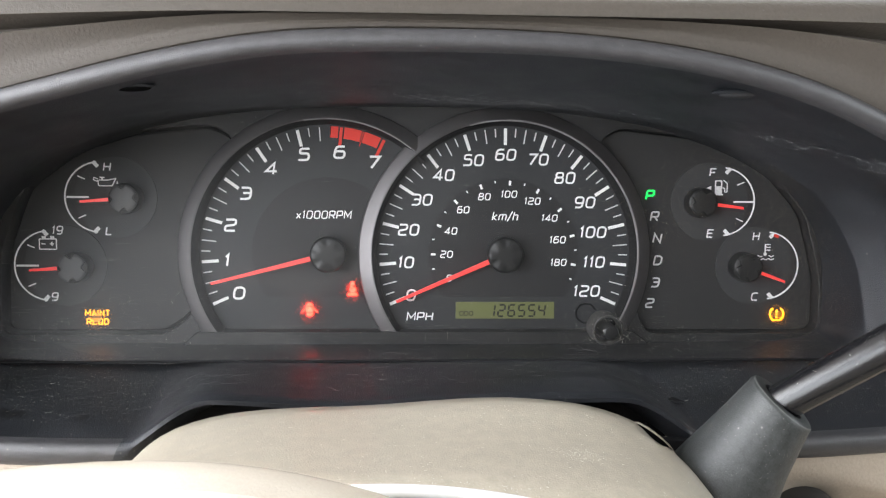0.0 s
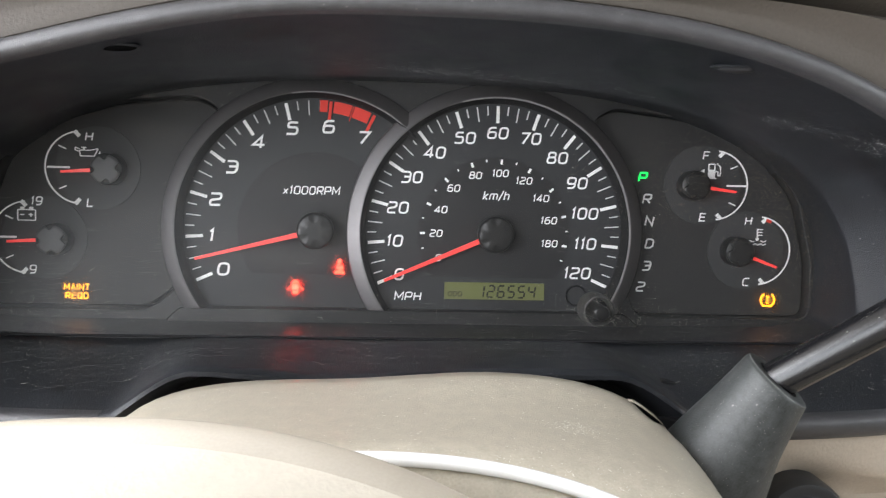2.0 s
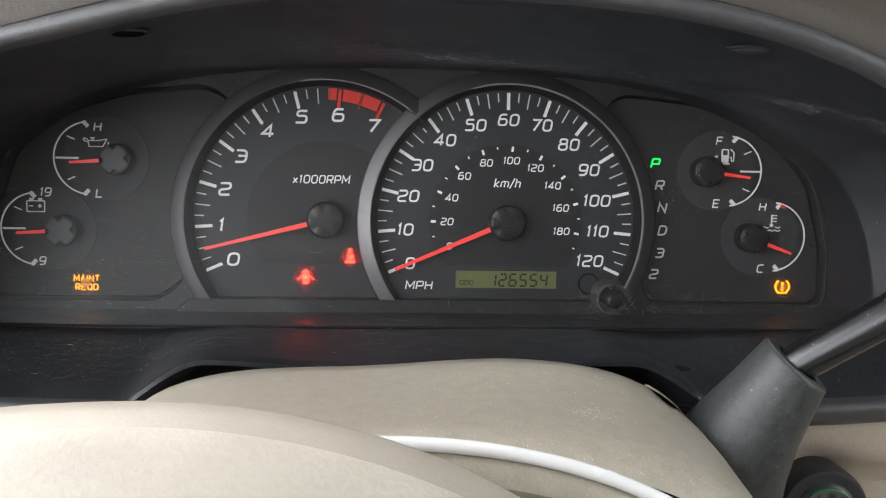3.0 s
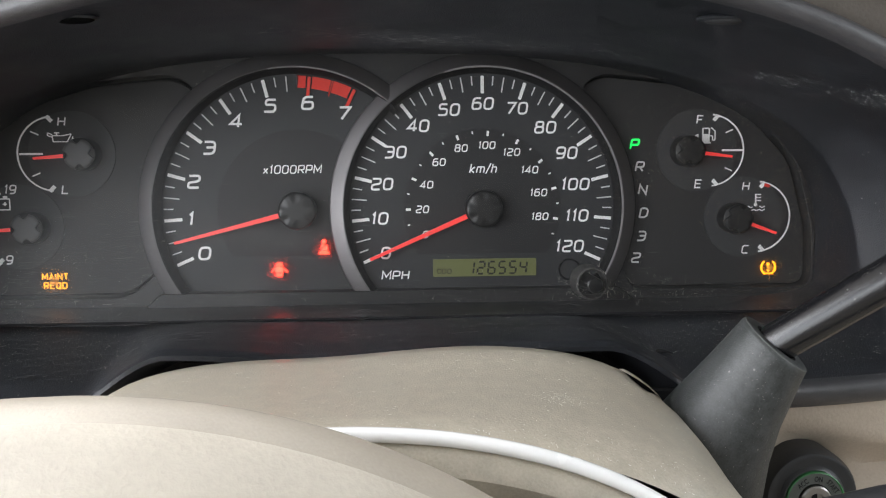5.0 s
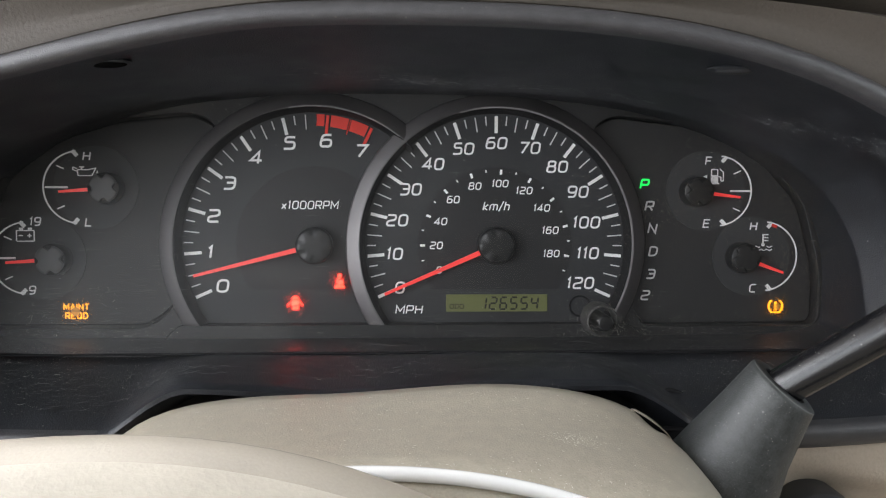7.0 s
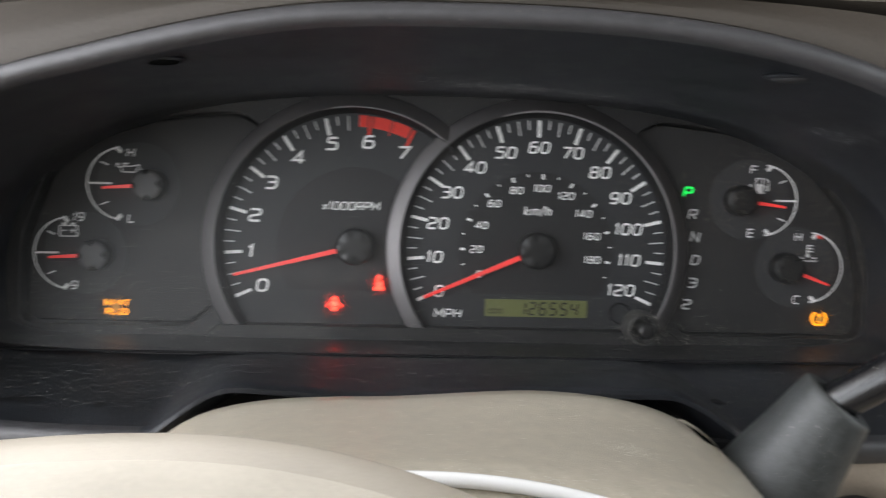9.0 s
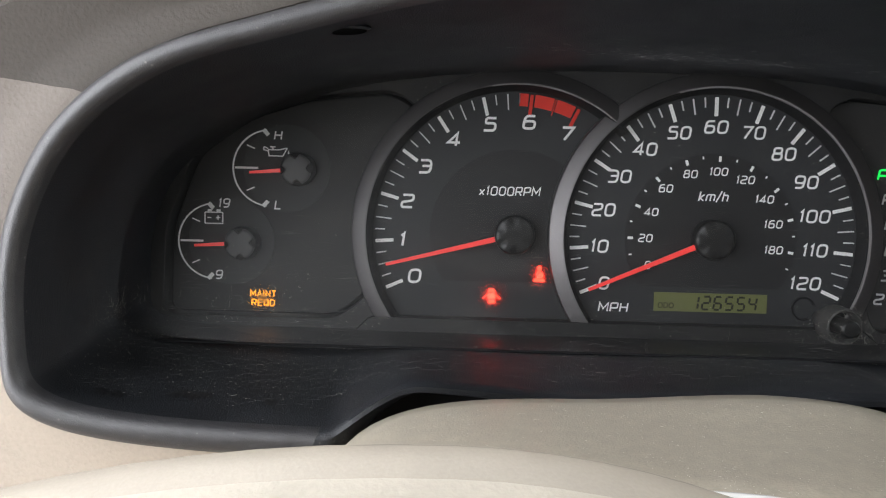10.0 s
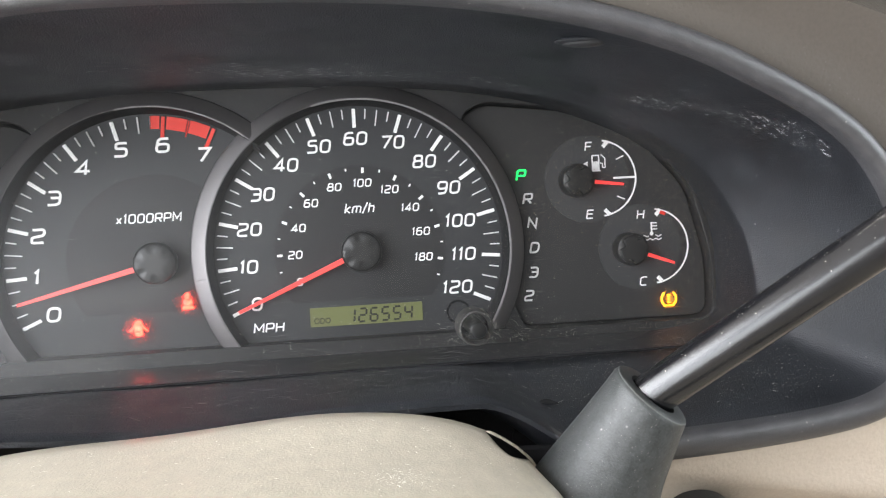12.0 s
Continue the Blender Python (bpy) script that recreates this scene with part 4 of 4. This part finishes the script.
small_gauge("voltage_gauge", "battery voltage gauge with its needle just below the middle", -174.5, -5.6, -1, 184.0, (("19", -182.3, 9.2, 2.7), ("9", -184.1, -18.0, 2.8)), moved(battery, -1.1, -0.6))
small_gauge("fuel_gauge", "fuel gauge with its needle just below half", 82.0, 22.0, 1, -7, (("F", 87.9, 34.6, 2.8), ("E", 87.6, 8.9, 2.9)), pump)
small_gauge("temperature_gauge", "coolant temperature gauge with its needle low", 102.0, -5.0, 1, -20, (("H", 107.5, 7.8, 3.0), ("C", 107.8, -18.0, 3.0)), thermometer, (0, 4))
part("hot_mark", bar(115.2, 8.4, 117.4, 7.6, 1.3, 1.3, 0.05, 0.3), PRINT_RED, bpy.data.objects["temperature_gauge"])

# gear letters
for ch, x, z in (("P", 61.5, 25.0), ("R", 63.7, 16.0), ("N", 65.1, 6.8), ("D", 65.6, -2.6), ("3", 64.8, -12.0), ("2", 62.6, -20.8)):
    part("gear_letter", figures(ch, x, z, 3.7, 4.3, 0.72, 0.4, slant=0.2), LAMP_GREEN if ch == "P" else PRINT_GREY, cluster, "lit green letter P" if ch == "P" else "letter " + ch, smooth=False)

# warning lamps
part("maintenance_lamp", join(figures("MAINT", -167.0, -24.7, 1.95, 2.7, 0.46, -0.6, slant=0.0), figures("REQD", -167.0, -28.2, 2.0, 2.7, 0.46, -0.6, slant=0.0)), LAMP_AMBER, cluster, "amber lamp with the words MAINT REQD", smooth=False)
CX, CZ = -80.6, -23.2
part("door_lamp", join(prism(rounded([(CX - 1.3, CZ - 0.8), (CX + 1.3, CZ - 0.8), (CX + 1.3, CZ + 1.2), (CX - 1.3, CZ + 1.2)], 0.3, 2), -2.2, -1.5), prism(rounded([(CX - 1.3, CZ + 1.5), (CX + 1.3, CZ + 1.5), (CX + 1.1, CZ + 2.8), (CX - 1.1, CZ + 2.8)], 0.5, 3), -2.2, -1.5),
     prism(rounded([(CX - 1.2, CZ - 2.7), (CX + 1.2, CZ - 2.7), (CX + 1.3, CZ - 1.2), (CX - 1.3, CZ - 1.2)], 0.5, 3), -2.2, -1.5), bar(CX - 1.25, CZ - 1.4, CX - 1.25, CZ + 1.7, 0.25, 0.25, -2.2, -1.5), bar(CX + 1.25, CZ - 1.4, CX + 1.25, CZ + 1.7, 0.25, 0.25, -2.2, -1.5), bar(CX - 1.4, CZ + 0.6, CX - 3.2, CZ - 1.0, 0.5, 0.4, -2.2, -1.5), bar(CX + 1.4, CZ + 0.6, CX + 3.2, CZ - 1.0, 0.5, 0.4, -2.2, -1.5)), LAMP_RED, cluster, "red lamp of a car with open doors", smooth=False)
CX, CZ = -63.0, -14.6
part("belt_lamp", join(prism(circle(CX, CZ + 2.3, 0.85, 16), -2.2, -1.5), prism(rounded([(CX - 1.5, CZ - 0.5), (CX + 0.7, CZ + 1.3), (CX - 0.9, CZ + 1.3)], 0.2, 2), -2.2, -1.5),
     prism(rounded([(CX - 1.2, CZ - 1.0), (CX - 1.2, CZ - 1.3), (CX + 1.2, CZ - 1.3), (CX + 1.7, CZ - 0.4), (CX + 1.2, CZ + 1.1)], 0.2, 2), -2.2, -1.5), prism(rounded([(CX - 2.3, CZ - 2.7), (CX + 2.3, CZ - 2.7), (CX + 1.6, CZ - 1.5), (CX - 1.6, CZ - 1.5)], 0.4, 2), -2.2, -1.5)), LAMP_RED, cluster, "red seat belt lamp", smooth=False)
# Extra red point lights before the symbols lay a halo on the dial.
for name, x, z, watts in (("door_halo_light", -80.6, -23.2, 0.0005), ("belt_halo_light", -63.0, -14.6, 0.0002)):
    halo_light = bpy.data.lights.new(name, "POINT")
    halo_light.energy, halo_light.color, halo_light.shadow_soft_size = watts, (1.0, 0.03, 0.02), 0.0006
    new(name, halo_light).location = P(x, -2.8, z)
CX, CZ = 117.4, -25.4
part("tyre_lamp", join(band(CX, CZ, 2.6, 3.2, 125, 235, -0.9, -0.2, 16), band(CX, CZ, 2.6, 3.2, -55, 55, -0.9, -0.2, 16), bar(CX - 2.0, CZ - 2.6, CX + 2.0, CZ - 2.6, 0.6, 0.6, -0.9, -0.2), bar(CX, CZ + 1.8, CX, CZ - 0.4, 1.0, 0.7, -0.9, -0.2), prism(circle(CX, CZ - 1.3, 0.5, 12), -0.9, -0.2)), LAMP_AMBER, cluster, "amber tyre pressure lamp", smooth=False)

# Added films, not part of the lamps, imitate their halo of glow.
for lamp, x, z, r, y in (("door_lamp", -80.6, -23.2, 7.0, -3.5), ("belt_lamp", -63.0, -14.6, 6.0, -3.5), ("maintenance_lamp", -167.0, -26.4, 8.0, -1.7), ("tyre_lamp", 117.4, -25.4, 6.0, -2.0)):
    film = part("halo_film", ([(px, y, pz) for px, pz in circle(x, z, r, 40)], [tuple(range(40))]), FROSTED, bpy.data.objects[lamp], "added clear film with a frosted middle that makes the lamp's halo", smooth=False)
    film.visible_shadow = False

# trip knob through the cover
knob = thing("trip_knob", (37, -30, -27), "black trip reset knob in a dusty collar", "knob")
part("collar", rings_at(37, -26.8, [(-20, 6.4), (-27, 6.3), (-29.0, 6.0), (-29.3, 5.5), (-28.6, 5.0), (-24, 4.6)], 40), COLLAR_GREY, knob)
part("button", rings_at(37, -26.8, [(-10, 3.0), (-33.2, 2.9), (-34.0, 2.5), (-34.2, 1.4)], 32, cap_last=True), HUB_BLACK, knob)

part("stem_hole", band(35.0, -25.0, 3.7, 4.5, 20, 300, -0.6, 0.2, 30), COWL_BLACK, speedo, "dark rim of the hole for the trip stem")

# clear cover
lens = thing("clear_cover", (-35, -27, -37), "clear plastic cover of the instrument cluster, dusty along its foot", "cover")
lens_ring = superloop(-37, -18, 171.5, 59.6, -37.0, 2.6, 7, 120)
pane = part("pane", ([(x, -34.5 + (z + 37) * 0.17, z) for x, z in lens_ring], [tuple(range(120))]), CLEAR, lens, smooth=False)
pane.visible_shadow = False
part("foot_strip", tube([(-198 + 3.3 * k, -35.2, -37.0) for k in range(99)], 0.5, 8), COWL_BLACK, lens, "thin dark seam along the foot")


# ---- dust, lint, scuffs and stains ----
rng = random.Random(7)


def on_loft(rings, a, i, toward=Vector((-35, -70, 5))):
    """A place on a loft, and two ways along its surface: a counts rings, i counts points."""
    n = len(rings[0])
    a0, i0 = min(int(a), len(rings) - 2), int(i) % n
    fa, fi = a - a0, i - int(i)
    p = [Vector(rings[a0 + da][(i0 + di) % n]) for da in (0, 1) for di in (0, 1)]
    q = (p[0] * (1 - fi) + p[1] * fi) * (1 - fa) + (p[2] * (1 - fi) + p[3] * fi) * fa
    u, v = (p[1] - p[0]).normalized(), (p[2] - p[0]).normalized()
    v = (v - u * v.dot(u)).normalized()
    w = u.cross(v)
    if w.dot(toward - q) < 0:
        w = -w
    return q, u, v, w


def flake(q, u, v, w, long, wide, lift=0.12):
    """A tiny lozenge of dust or a scuff, turned at random on its surface."""
    t = rng.uniform(0, math.pi)
    e, f = u * math.cos(t) + v * math.sin(t), v * math.cos(t) - u * math.sin(t)
    q = q + w * lift
    top = q + w * wide * 0.35
    k = [q + e * long / 2, q + f * wide / 2, q - e * long / 2, q - f * wide / 2, top]
    return [tuple(p) for p in k], [(0, 1, 4), (1, 2, 4), (2, 3, 4), (3, 0, 4)]


def fibre(q, u, v, w, long, wide=0.09):
    """A curled lint fibre lying on its surface."""
    t, bend = rng.uniform(0, 2 * math.pi), rng.uniform(-0.45, 0.45)
    p, verts, faces, n = q + w * 0.2, [], [], 7
    for k in range(n):
        e = u * math.cos(t) + v * math.sin(t)
        f = v * math.cos(t) - u * math.sin(t)
        verts += [tuple(p + f * wide / 2), tuple(p - f * wide / 2), tuple(p + w * wide)]
        if k:
            b = 3 * (k - 1)
            faces += [(b, b + 3, b + 5, b + 2), (b + 2, b + 5, b + 4, b + 1)]
        p = p + e * long / n
        t += bend + rng.uniform(-0.15, 0.15)
    return verts, faces


def scatter(name, label, category, shapes, mat):
    ob = part(name, join(*shapes), mat, None, label, smooth=False)
    return tagged(ob, category=category, kind="stuff")


# lower apron of the hood: the rings from the lip's inner edge back to the cover
apron = hood_rings[10:16]


def apron_at(x, a):
    i = min(range(int(COUNT * 0.505), int(COUNT * 0.995)), key=lambda k: abs(apron[1][k][0] - x) + (100 if apron[1][k][2] > -20 else 0))
    return on_loft(apron, a, i + rng.uniform(-0.5, 0.5))


def apron_spot():
    return apron_at(rng.uniform(-207, 138) if rng.random() < 0.7 else rng.uniform(-207, -120), 4.9 * rng.random() ** 0.8)


shapes = [flake(*apron_spot(), *(lambda s: (s * rng.uniform(1, 3), s))(rng.uniform(0.08, 0.30))) for _ in range(2500)]
shapes += [flake(*apron_at(rng.uniform(55, 140), 4.9 * rng.random()), *(lambda s: (s * rng.uniform(1, 3), s))(rng.uniform(0.07, 0.24))) for _ in range(900)]
shapes += [fibre(*apron_spot(), rng.uniform(1.0, 3.2), 0.07) for _ in range(60)]
for _ in range(380):
    q, u, v, w = on_loft(hood_rings, min(15.9, max(11.2, rng.gauss(14.2, 1.1))), COUNT * rng.gauss(0.563, 0.022))
    s = rng.uniform(0.07, 0.24)
    shapes.append(flake(q, u, v, w, s * rng.uniform(1, 3.5), s))
for _ in range(26):
    shapes.append(fibre(*on_loft(hood_rings, rng.uniform(13.5, 15.8), COUNT * rng.gauss(0.553, 0.012)), rng.uniform(1.0, 3.0), 0.06))
scatter("dust", "fine pale dust and lint on the black hood's floor", "dust", shapes, DUST)

# scuffs: across the hood's right inner wall and along the back of its roof
shapes = []


def scratch(q, u, v, w, lean, long, wide):
    """A short pale scratch that lies along u, turned by lean."""
    e = (u * math.cos(lean) + v * math.sin(lean)) * long / 2
    f = (v * math.cos(lean) - u * math.sin(lean)) * wide / 2
    return [tuple(q - e + w * 0.06), tuple(q + f + w * 0.09), tuple(q + e + w * 0.06), tuple(q - f + w * 0.09)], [(0, 1, 2), (0, 2, 3)]


for _ in range(95):
    s = min(0.98, max(-0.2, rng.gauss(0.52, 0.36)))
    a0, i0 = 12.5 - 2.75 * s + rng.gauss(0, 0.24), COUNT * (0.130 - 0.0375 * s + rng.gauss(0, 0.0045))
    spread, heavy = rng.uniform(0.03, 0.12), rng.random() ** 2
    for _ in range(int(4 + 12 * heavy)):
        q, u, v, w = on_loft(hood_rings, max(9.6, a0 + rng.gauss(0, spread)), i0 + rng.gauss(0, spread * 8))
        size = 0.07 + (0.07 + 0.22 * heavy) * rng.random() ** 2
        shapes.append(scratch(q, u, v, w, rng.gauss(0.5, 0.35), size * rng.uniform(1.5, 6.0), size))
for _ in range(150):
    q, u, v, w = on_loft(hood_rings, rng.uniform(10.2, 15.0), COUNT * rng.uniform(0.02, 0.13))
    size = 0.06 + 0.12 * rng.random() ** 3
    shapes.append(scratch(q, u, v, w, rng.uniform(0, 3.1), size * rng.uniform(1, 2.5), size))
for _ in range(300):
    s = rng.random() if rng.random() < 0.6 else rng.gauss(0.38, 0.10)
    q, u, v, w = on_loft(hood_rings, 13.2 + 1.2 * smooth_step(0, 0.5, s) - 0.1 * s + rng.gauss(0, 0.36), COUNT * (0.29 - 0.125 * s))
    shapes.append(scratch(q, u, v, w, rng.gauss(0, 0.06), rng.uniform(0.5, 3.6), rng.uniform(0.08, 0.22)))
scatter("scuff_marks", "pale scuff marks on the inner face of the black hood", "scuff marks", shapes, SCUFF)

# faint curved rub marks on the apron
shapes = []
for _ in range(520):
    x = rng.uniform(-205, -95) if rng.random() < 0.65 else rng.uniform(-95, 130)
    q, u, v, w = apron_at(x, rng.uniform(0.3, 4.6))
    e = (u + v * rng.gauss(0.35 * smooth_step(-60, -160, x), 0.22)).normalized() * rng.uniform(0.8, 4.5)
    f = v * rng.uniform(0.03, 0.08)
    shapes.append(([tuple(q - e + w * 0.25), tuple(q + f + w * 0.28), tuple(q + e + w * 0.25), tuple(q - f + w * 0.28)], [(0, 1, 2), (0, 2, 3)]))
scatter("rub_marks", "faint pale rub marks on the black hood's floor", "rub marks", shapes, APRON_STREAK)

# dark stains on the apron; the pair near x=-43 stands for embossed letters
shapes = []
for x0, a, size in ((-176, 0.55, 5.0), (-169, 0.5, 5.0), (-147, 0.45, 4.2), (-197, 0.12, 4.6), (-192, 0.1, 3.4), (-46, 1.0, 3.4), (-40, 1.2, 3.0), (-12, 1.4, 3.4), (20, 2.0, 3.0)):
    q, u, v, w = apron_at(x0, a)
    for _ in range(3):
        c = q + u * rng.uniform(-0.5, 0.5) * size + v * rng.uniform(-0.35, 0.35) * size + w * 0.10
        ring = []
        for k in range(18):
            t = 2 * math.pi * k / 18
            r = size * 0.42 * (0.55 + 0.75 * noise.noise(Vector((math.cos(t) * 1.3 + x0, math.sin(t) * 1.3, rng.random()))) + 0.35 * rng.random())
            ring.append(tuple(c + u * math.cos(t) * r + v * math.sin(t) * r * 1.1))
        shapes.append((ring + [tuple(c + w * 0.05)], [(k, (k + 1) % 18, 18) for k in range(18)]))
scatter("stains", "dark dried stains and blots for embossed letters on the black hood's floor", "stains", shapes, STAIN)

# dust on the clear cover, thickest at its foot and round the trip knob
def cover_spot(x, z):
    return Vector((x, -34.5 + (z + 37) * 0.17 - 0.15, z)), Vector((1, 0, 0)), Vector((0, 0.17, 1)).normalized(), Vector((0, -1, 0.17)).normalized()


shapes = []
for _ in range(2300):
    kind = rng.random()
    if kind < 0.5:
        x, z = rng.uniform(-196, 122), -36 + 16 * rng.random() ** 2.2
    elif kind < 0.75:
        x, z = rng.gauss(48, 22), rng.gauss(-27, 6)
    elif kind < 0.84:
        x, z = rng.gauss(66, 20), rng.gauss(28, 12)
    elif kind < 0.93:
        x, z = rng.gauss(112, 10), rng.uniform(-30, 26)
    else:
        x, z = rng.uniform(-180, 110), rng.uniform(-30, 42)
    if z < -36 or z > 48 or not -198 < x < 124:
        continue
    s = 0.05 + 0.13 * rng.random() ** 2
    shapes.append(flake(*cover_spot(x, z), s * rng.uniform(1, 4), s, 0.0))
for _ in range(70):
    x, z = (rng.gauss(50, 18), rng.gauss(-30, 3)) if rng.random() < 0.5 else (rng.uniform(-190, 110), rng.uniform(-35, -26))
    if z > -36 and x < 122:
        shapes.append(fibre(*cover_spot(x, z), rng.uniform(1.0, 4.0), 0.05))
for _ in range(110):
    x, z = rng.gauss(-160, 22), rng.gauss(-20, 8)
    if -36 < z and -197 < x:
        shapes.append(fibre(*cover_spot(x, z), rng.uniform(0.6, 2.0), 0.04))
for k in range(16):
    t = rng.uniform(0, 2 * math.pi)
    shapes.append(fibre(*cover_spot(37 + 6.6 * math.cos(t), -26.8 + 6.4 * math.sin(t)), rng.uniform(1.0, 3.2), 0.05))
scatter("cover_dust", "pale dust and hair clinging to the clear cover", "dust", shapes, DUST)

shapes = []
for _ in range(2600):
    kind = rng.random()
    if kind < 0.6:
        x, z = rng.uniform(-197, 124), -36 + 12 * rng.random() ** 2.0
    elif kind < 0.8:
        x, z = rng.uniform(-197, -110), rng.gauss(-22, 9)
    else:
        x, z = rng.gauss(45, 26), rng.gauss(-26, 7)
    if -36 < z < 40 and -198 < x < 124:
        s = 0.05 + 0.12 * rng.random() ** 2
        shapes.append(flake(*cover_spot(x, z), s * rng.uniform(1, 4), s, 0.0))
for _ in range(420):
    kind = rng.random()
    if kind < 0.5:
        x, z = rng.uniform(-192, -118), rng.gauss(-16, 12)
    elif kind < 0.75:
        x, z = rng.uniform(-118, 110), rng.uniform(-35, -24)
    else:
        x, z = rng.uniform(-120, 60), rng.uniform(-24, 30)
    if z > -36:
        q, u, v, w = cover_spot(x, z)
        e = (u + v * rng.gauss(0.02, 0.10)).normalized() * rng.uniform(0.6, 5.0)
        f = v * rng.uniform(0.02, 0.06)
        shapes.append(([tuple(q - e), tuple(q + f + w * 0.02), tuple(q + e), tuple(q - f + w * 0.02)], [(0, 1, 2), (0, 2, 3)]))
scatter("wipe_marks", "faint pale wipe marks across the clear cover", "wipe marks", shapes, STREAK)

shapes = []
for _ in range(12000):
    x, z = (rng.gauss(114, 13), rng.uniform(-35, 40)) if rng.random() < 0.65 else (rng.gauss(70, 22), rng.gauss(22, 15))
    if z > -36 and z < 48 and x < 132 - max(0, z) * 0.55:
        s = 0.06 + 0.16 * rng.random() ** 2
        shapes.append(flake(*cover_spot(x, z), s * rng.uniform(1, 2.5), s, 0.0))
scatter("brown_dust", "fine brown dust clinging to the clear cover", "dust", shapes, BROWN_DUST)

# short pale scratches on the column cover; one tight cluster paints its sheen
shapes = []
for _ in range(1300):
    if rng.random() < 0.16:
        q, u, v, w = on_loft(column_rings, rng.gauss(7.72, 0.11), rng.gauss(21.2, 0.8), Vector((-38, -120, 200)))
    else:
        q, u, v, w = on_loft(column_rings, rng.uniform(5.1, 10.4), rng.uniform(14, 47), Vector((-38, -120, 200)))
    shapes.append(flake(q, u, v, w, 0.15 + 1.0 * rng.random() ** 3, rng.uniform(0.06, 0.17), 0.02))
scatter("column_scratches_sheen", "short pale scratches on the column cover, with a cluster painting its sheen", "scratches", shapes, material("pale_scratch_sheen", (0.72, 0.70, 0.64), 0.7, 0.2, 300, 2500, 0.0))

# dust along the top of the lever's stem
shapes = []
across = stem.cross(Vector((0, 1, 0))).normalized()
above = across.cross(stem)
for _ in range(260):
    s, t = rng.uniform(10, 150), rng.gauss(0.15, 0.5)
    w = across * math.cos(t) + above * math.sin(t)
    r = 5.4 + 0.5 * s / 150
    shapes.append(flake(B1 - stem * 7 + stem * s + w * r, stem, w.cross(stem), w, rng.uniform(0.1, 0.5), rng.uniform(0.06, 0.16), 0.02))
scatter("stem_dust", "pale dust on the black stem of the gear lever", "dust", shapes, DUST)

# specks on the rubber boot
shapes = []
for _ in range(620):
    s, t = rng.uniform(L * 0.05, L * 0.97), rng.uniform(0, 2 * math.pi)
    k = next(k for k in range(len(STATIONS) - 1) if STATIONS[k + 1][0] >= s)
    f = (s - STATIONS[k][0]) / (STATIONS[k + 1][0] - STATIONS[k][0])
    r, shift = [STATIONS[k][m] + (STATIONS[k + 1][m] - STATIONS[k][m]) * f for m in (1, 2)]
    w = side * math.cos(t) + up * math.sin(t)
    shapes.append(flake(B0 + axis * s - side * shift + w * (r + 0.05), axis, w.cross(axis), w, rng.uniform(0.10, 0.34), rng.uniform(0.05, 0.14), 0.0))
scatter("boot_dust", "pale specks on the rubber boot of the gear lever", "dust", shapes, DUST)
